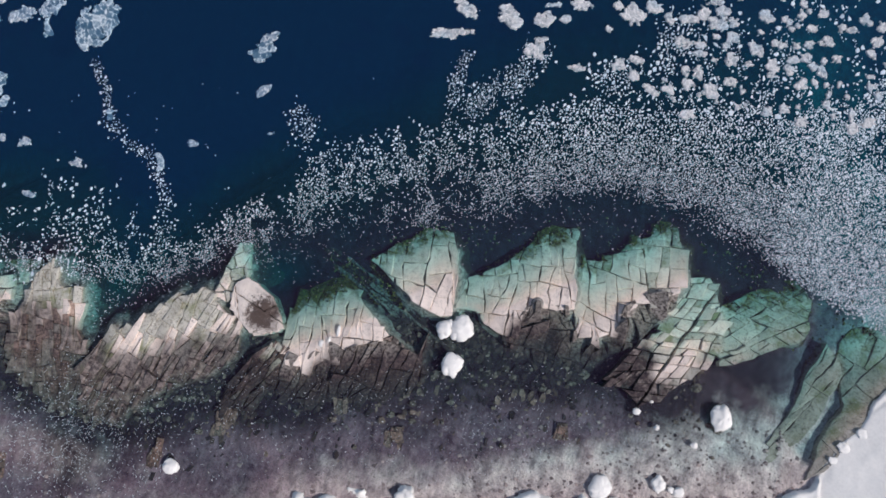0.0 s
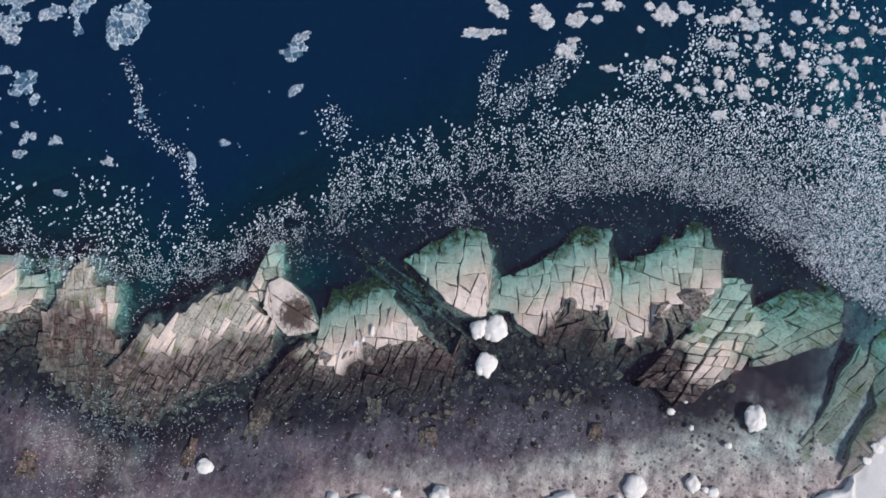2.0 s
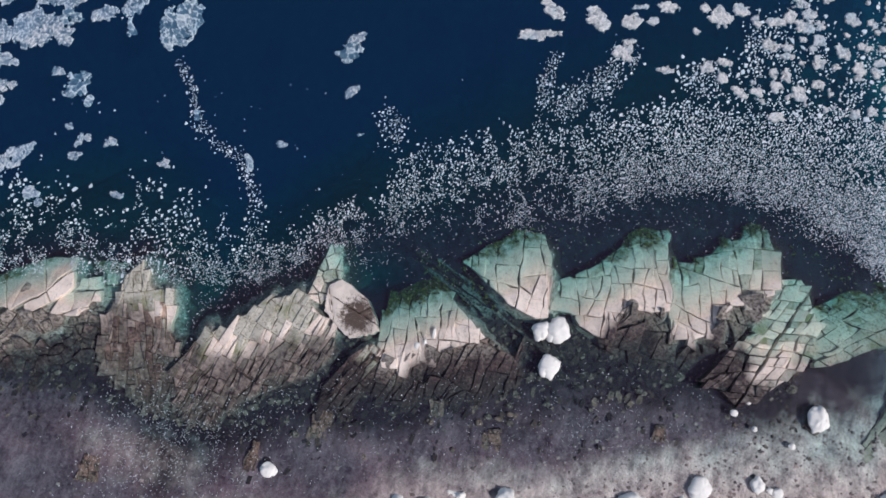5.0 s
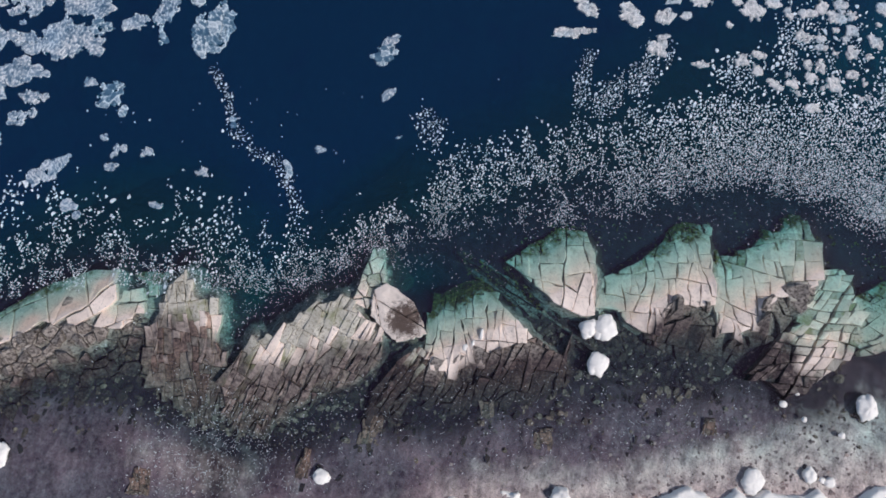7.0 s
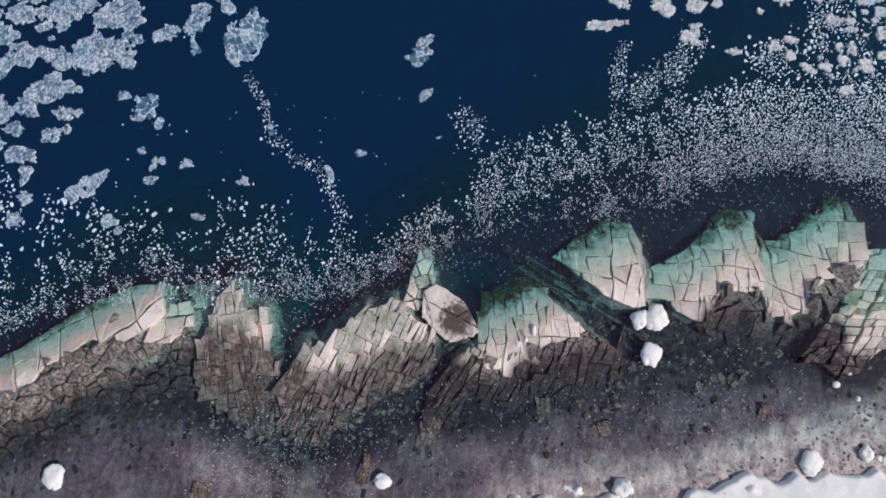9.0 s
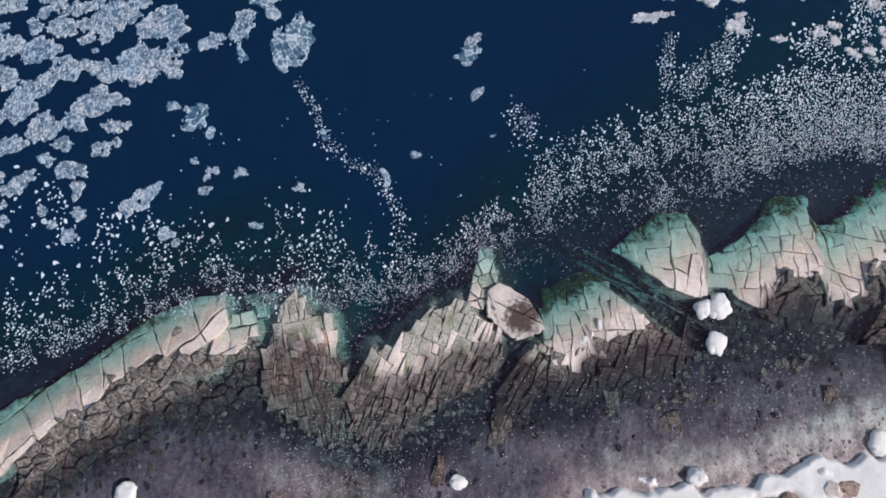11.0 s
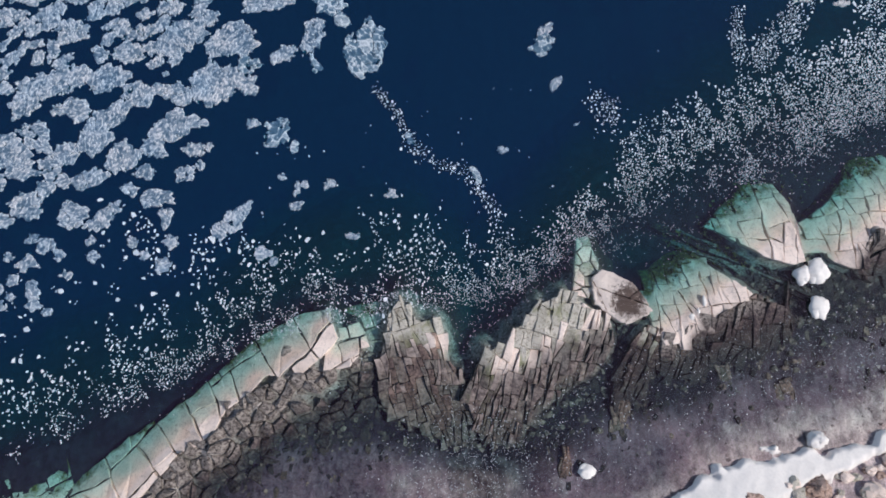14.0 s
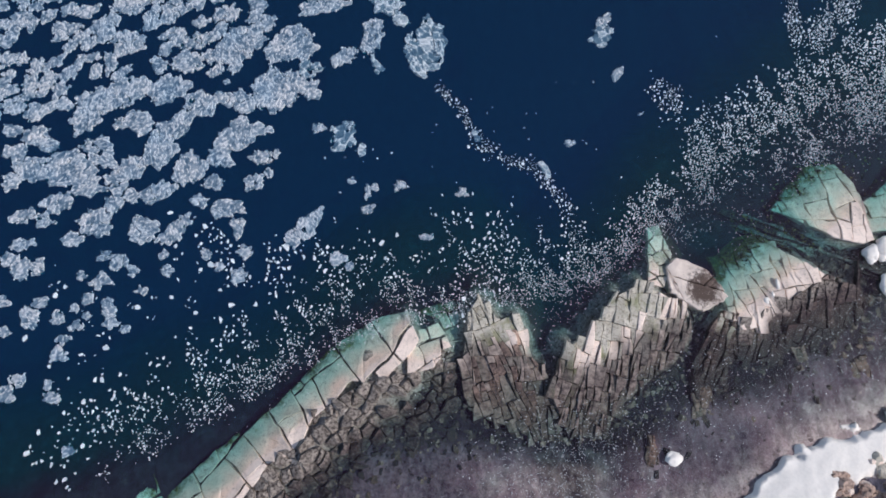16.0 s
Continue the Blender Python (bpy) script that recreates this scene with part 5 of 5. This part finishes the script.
def capped_boulder(x, y, rx, ry, height, seed):
    """A boulder that stands out of the water under a thick cap of ice and snow."""
    base = float(bed(x, y))
    rng = random.Random(seed)
    parent = thing("capped_boulder", "boulder under a thick cap of white ice", "boulder", "ice-capped boulders", (x, y, base))
    v, f = lump(x, y, base, rx * 0.7, ry * 0.7, 0.2 * height - base, seed)
    solid("boulder", v, f, dark_stone, parent)
    v, f = lump(x, y, height * 0.16, rx * 0.95, ry * 0.95, height * 0.36, seed + 50, 12, 30, 0.34)
    for k in range(3):
        w = rng.uniform(0, 6.3)
        v2, f2 = lump(x + 0.5 * rx * math.cos(w), y + 0.5 * ry * math.sin(w), height * 0.14, rx * rng.uniform(0.45, 0.7), ry * rng.uniform(0.45, 0.7), height * rng.uniform(0.20, 0.30), seed + 60 + k, 9, 20, 0.34)
        f += [tuple(i + len(v) for i in q) for q in f2]
        v += v2
    solid("ice_cap", v, f, snow, parent, "lumpy white ice cap", smooth=True)


CAPS = ((1.06, 3.15, 0.72, 0.72, 0.9), (2.4, 3.45, 0.95, 1.0, 1.1), (2.15, 0.5, 0.8, 0.95, 1.0), (23.3, 0.75, 0.8, 1.0, 1.1), (-17.5, -11.6, 0.62, 0.55, 0.7), (-42.2, -14.3, 0.85, 0.9, 0.8),
        (15.0, -6.2, 0.85, 0.95, 1.0), (19.3, -5.0, 0.55, 0.6, 0.8), (20.9, -5.3, 0.45, 0.4, 0.5), (21.6, -1.6, 0.28, 0.25, 0.35), (17.05, 2.65, 0.3, 0.32, 0.5), (16.9, 0.0, 0.3, 0.25, 0.4))
for n, row in enumerate(CAPS):
    capped_boulder(*row, seed=100 + n)


# ---------------------------------------------------------------- snow bank along the shore
def snow_top(x, y):
    """Height of the snow over the shore; below the ground where there is none."""
    inland = np.interp(x, SHORE_X, SHORE_Y) - y
    lobes = 1.5 * ripple(x / 1.25, y / 1.25, 61) + 0.22 * rough(x / 0.4, y / 0.4, 62, 2)
    edge = inland + lobes - 0.35
    wide = np.interp(x, (-20, -12, -8, -5, -2, 2, 5, 8, 12, 22, 30, 34, 60), (6, 5.2, 4.2, 3.4, 2.6, 1.6, 1.0, 1.5, 3.0, 6, 9, 14, 30))
    height = 0.5 * np.clip(edge / 0.16, -1, 1) ** 3
    height = np.where(edge > 0, np.maximum(height, 0.05), -0.6) + 0.12 * (rough(x / 1.1, y / 1.1, 63) - 0.5)
    far = step(wide - 0.7, wide + 0.7, inland + 1.6 * (rough(x / 1.3, y / 1.3, 64) - 0.5))
    low = np.where(x > 31, 0.35, 1.0)
    return np.where(edge > 0, height * low * (1 - far) - 0.5 * far, -0.6) + np.maximum(bed(x, y), -0.05) * (edge > 0)


def snow_bank():
    xs, ys = np.arange(-22, 46, 0.16), np.arange(-24, 24, 0.16)
    sx, sy = np.meshgrid(xs, ys)
    z = snow_top(sx, sy)
    floor = np.maximum(bed(sx, sy), -0.25)
    keep = z > floor - 0.25
    n = len(xs)
    use = keep[:-1, :-1] | keep[1:, :-1] | keep[:-1, 1:] | keep[1:, 1:]
    j, i = np.where(use)
    q = np.stack([j * n + i, j * n + i + 1, (j + 1) * n + i + 1, (j + 1) * n + i], 1)
    ids, flat = np.unique(q.ravel(), return_inverse=True)
    pts = np.stack([sx.ravel(), sy.ravel(), np.maximum(z, floor - 0.3).ravel()], 1)[ids]
    ob = solid("snow_bank", pts.tolist(), flat.reshape(-1, 4).tolist(), snow, smooth=True)
    tagged(ob, "lumpy bank of white snow and shore ice along the beach", "snow bank", kind="stuff")


snow_bank()
EDGE_LUMPS = ((0.7, -9.8, 0.75), (10.5, -8.8, 0.7), (8.2, -9.6, 0.6), (32.6, 0.6, 0.45), (33.9, 1.9, 0.4), (31.9, -0.5, 0.32))
for n, (x, y, r) in enumerate(EDGE_LUMPS):
    v, f = lump(x, y, 0.25, r, r * 0.9, r * (0.6 if x < 20 else 0.22), 300 + n, 12, 28, 0.5)
    tagged(solid("ice_boulder", v, f, snow, smooth=True), "rounded white lump of ice at the water's edge", "ice lump", "ice lumps along the shore")

for n, (x, y, r, rr) in enumerate(((-8.95, -1.45, 0.2, 0.5), (-8.3, -0.1, 0.3, 0.34), (-7.75, 0.3, 0.16, 0.4), (-7.2, 1.2, 0.14, 0.5), (17.9, 1.0, 0.2, 0.16), (18.6, -0.9, 0.22, 0.2), (20.3, -5.2, 0.3, 0.26))):
    v, f = lump(x, y, 0.06, r, rr, 0.16, 400 + n, 8, 16, 0.4)
    tagged(solid("ice_patch", v, f, snow, smooth=True), "small white patch of ice on wet rock", "ice patch", "ice patches on the rocks")

# ---------------------------------------------------------------- stones
stone_rng = random.Random(9)


def stone(x, y, r, material, label, group):
    z = float(bed(x, y))
    v, f = lump(x, y, z + r * 0.25, r * stone_rng.uniform(0.8, 1.3), r * stone_rng.uniform(0.6, 1.0), r * stone_rng.uniform(0.45, 0.7), stone_rng.randrange(9999), 6, 9, 0.6)
    tagged(solid("stone", v, f, material), label, "stone", group)


for k in range(45):
    x = stone_rng.uniform(-24, 24)
    y = float(np.interp(x, (-24, -8, 6, 24), (-7.5, -4.8, -2.4, -0.5))) + stone_rng.gauss(0, 1.5)
    stone(x, y, stone_rng.uniform(0.15, 0.36), stone_rng.choice((brown_stone, rust_stone, brown_stone)), "loose brown stone lying on the lake bed", "loose stones on the lake bed")
for k in range(110):
    x = stone_rng.uniform(-6, 13)
    y = float(np.interp(x, SHORE_X, SHORE_Y)) - 1.7 - 5.5 * stone_rng.random() ** 1.5
    stone(x, y, 0.2 + 0.7 * stone_rng.random() ** 2, stone_rng.choice((tan_stone, pale_stone, tan_stone, weedy_stone)), "bare weathered stone on the beach behind the snow", "beach stones")


def rubble():
    """Broken rock strewn over the trough behind the ledges, longest up and down the slope."""
    rng = random.Random(12)
    spots = np.array([(rng.uniform(-58, 22), abs(rng.gauss(0, 1)) * 3.4 - 1.6) for k in range(19000)])
    xs, ys = spots[:, 0], np.interp(spots[:, 0], CREST_X, CREST_Y) - spots[:, 1] + 1.0
    heights = bed(xs, ys)
    dry = ys < np.interp(xs, SHORE_X, SHORE_Y) + 1.0 + 2.2 * step(0, 12, xs)
    dry |= ((xs + 27) / 8) ** 2 + ((ys + 12.6) / 2.8) ** 2 < 1
    verts, faces = [], []
    for x, y, z, skip in zip(xs.tolist(), ys.tolist(), heights.tolist(), dry.tolist()):
        if skip:
            continue
        r = (0.09 + 0.27 * rng.random() ** 2.4) * (0.5 if x > 13 else 1.0)
        o, n = len(verts), rng.choice((4, 4, 5, 6))
        turn = radians(80) + rng.gauss(0, 0.4)
        c, s = math.cos(turn), math.sin(turn)
        long = rng.uniform(1.0, 2.1)
        ring = []
        for i in range(n):
            w = 2 * math.pi * (i + 0.5 + rng.uniform(-0.2, 0.2)) / n
            u, v = r * long * math.cos(w), r * 0.85 * math.sin(w)
            ring.append((x + u * c - v * s, y + u * s + v * c))
        up, lean = z + r * rng.uniform(0.05, 0.26), rng.gauss(0, 0.22)
        verts += [(a, b, z - r) for a, b in ring] + [(x + (a - x) * 0.84, y + (b - y) * 0.84, min(-0.03, up + lean * (b - y))) for a, b in ring]
        faces += [(o + i, o + (i + 1) % n, o + n + (i + 1) % n, o + n + i) for i in range(n)]
        faces.append(tuple(o + n + i for i in range(n)))
    ob = solid("rubble", verts, faces, rubble_stone)
    tagged(ob, "brown splintered rubble covering the drowned shelf", "rubble", kind="stuff")


rubble()


def crag():
    """A weathered crag at the back of the beach, whose shadow falls across the snow."""
    v, f = lump(0.8, -17.4, 0.6, 3.2, 2.4, 5.0, 881, 22, 40, 0.55)
    tagged(solid("crag", v, f, tan_stone), "weathered tan crag standing behind the beach", "rock")


crag()


def cobbles():
    """Rounded stones half sunk in the pale silt near the shore."""
    rng = random.Random(33)
    xs = np.array([rng.uniform(-40, 30) for k in range(5200)])
    ys = np.interp(xs, SHORE_X, SHORE_Y) + np.array([0.4 + 6.0 * rng.random() ** 1.3 for k in range(5200)])
    zs = bed(xs, ys)
    verts, faces = [], []
    for x, y, z in zip(xs.tolist(), ys.tolist(), zs.tolist()):
        if rng.random() < (0.7 if x > 4 else 0.92):
            continue
        r = 0.05 + 0.14 * rng.random() ** 2.4
        o, n = len(verts), 7
        long, turn = rng.uniform(0.7, 1.4), rng.uniform(0, 6.3)
        for f, h in ((1.0, -0.3), (0.8, 0.22), (0.4, 0.36)):
            for i in range(n):
                w = 2 * math.pi * i / n + turn
                q = f * r * (1 + 0.22 * math.sin(3 * w + o))
                verts.append((x + q * long * math.cos(w), y + q * math.sin(w), min(-0.02, z + h * r)))
        for k in range(2):
            faces += [(o + k * n + i, o + k * n + (i + 1) % n, o + (k + 1) * n + (i + 1) % n, o + (k + 1) * n + i) for i in range(n)]
        faces.append(tuple(o + 2 * n + i for i in range(n)))
    ob = solid("cobbles", verts, faces, cobble_stone)
    tagged(ob, "rounded grey-brown cobbles sunk in pale silt", "cobbles", kind="stuff")


cobbles()
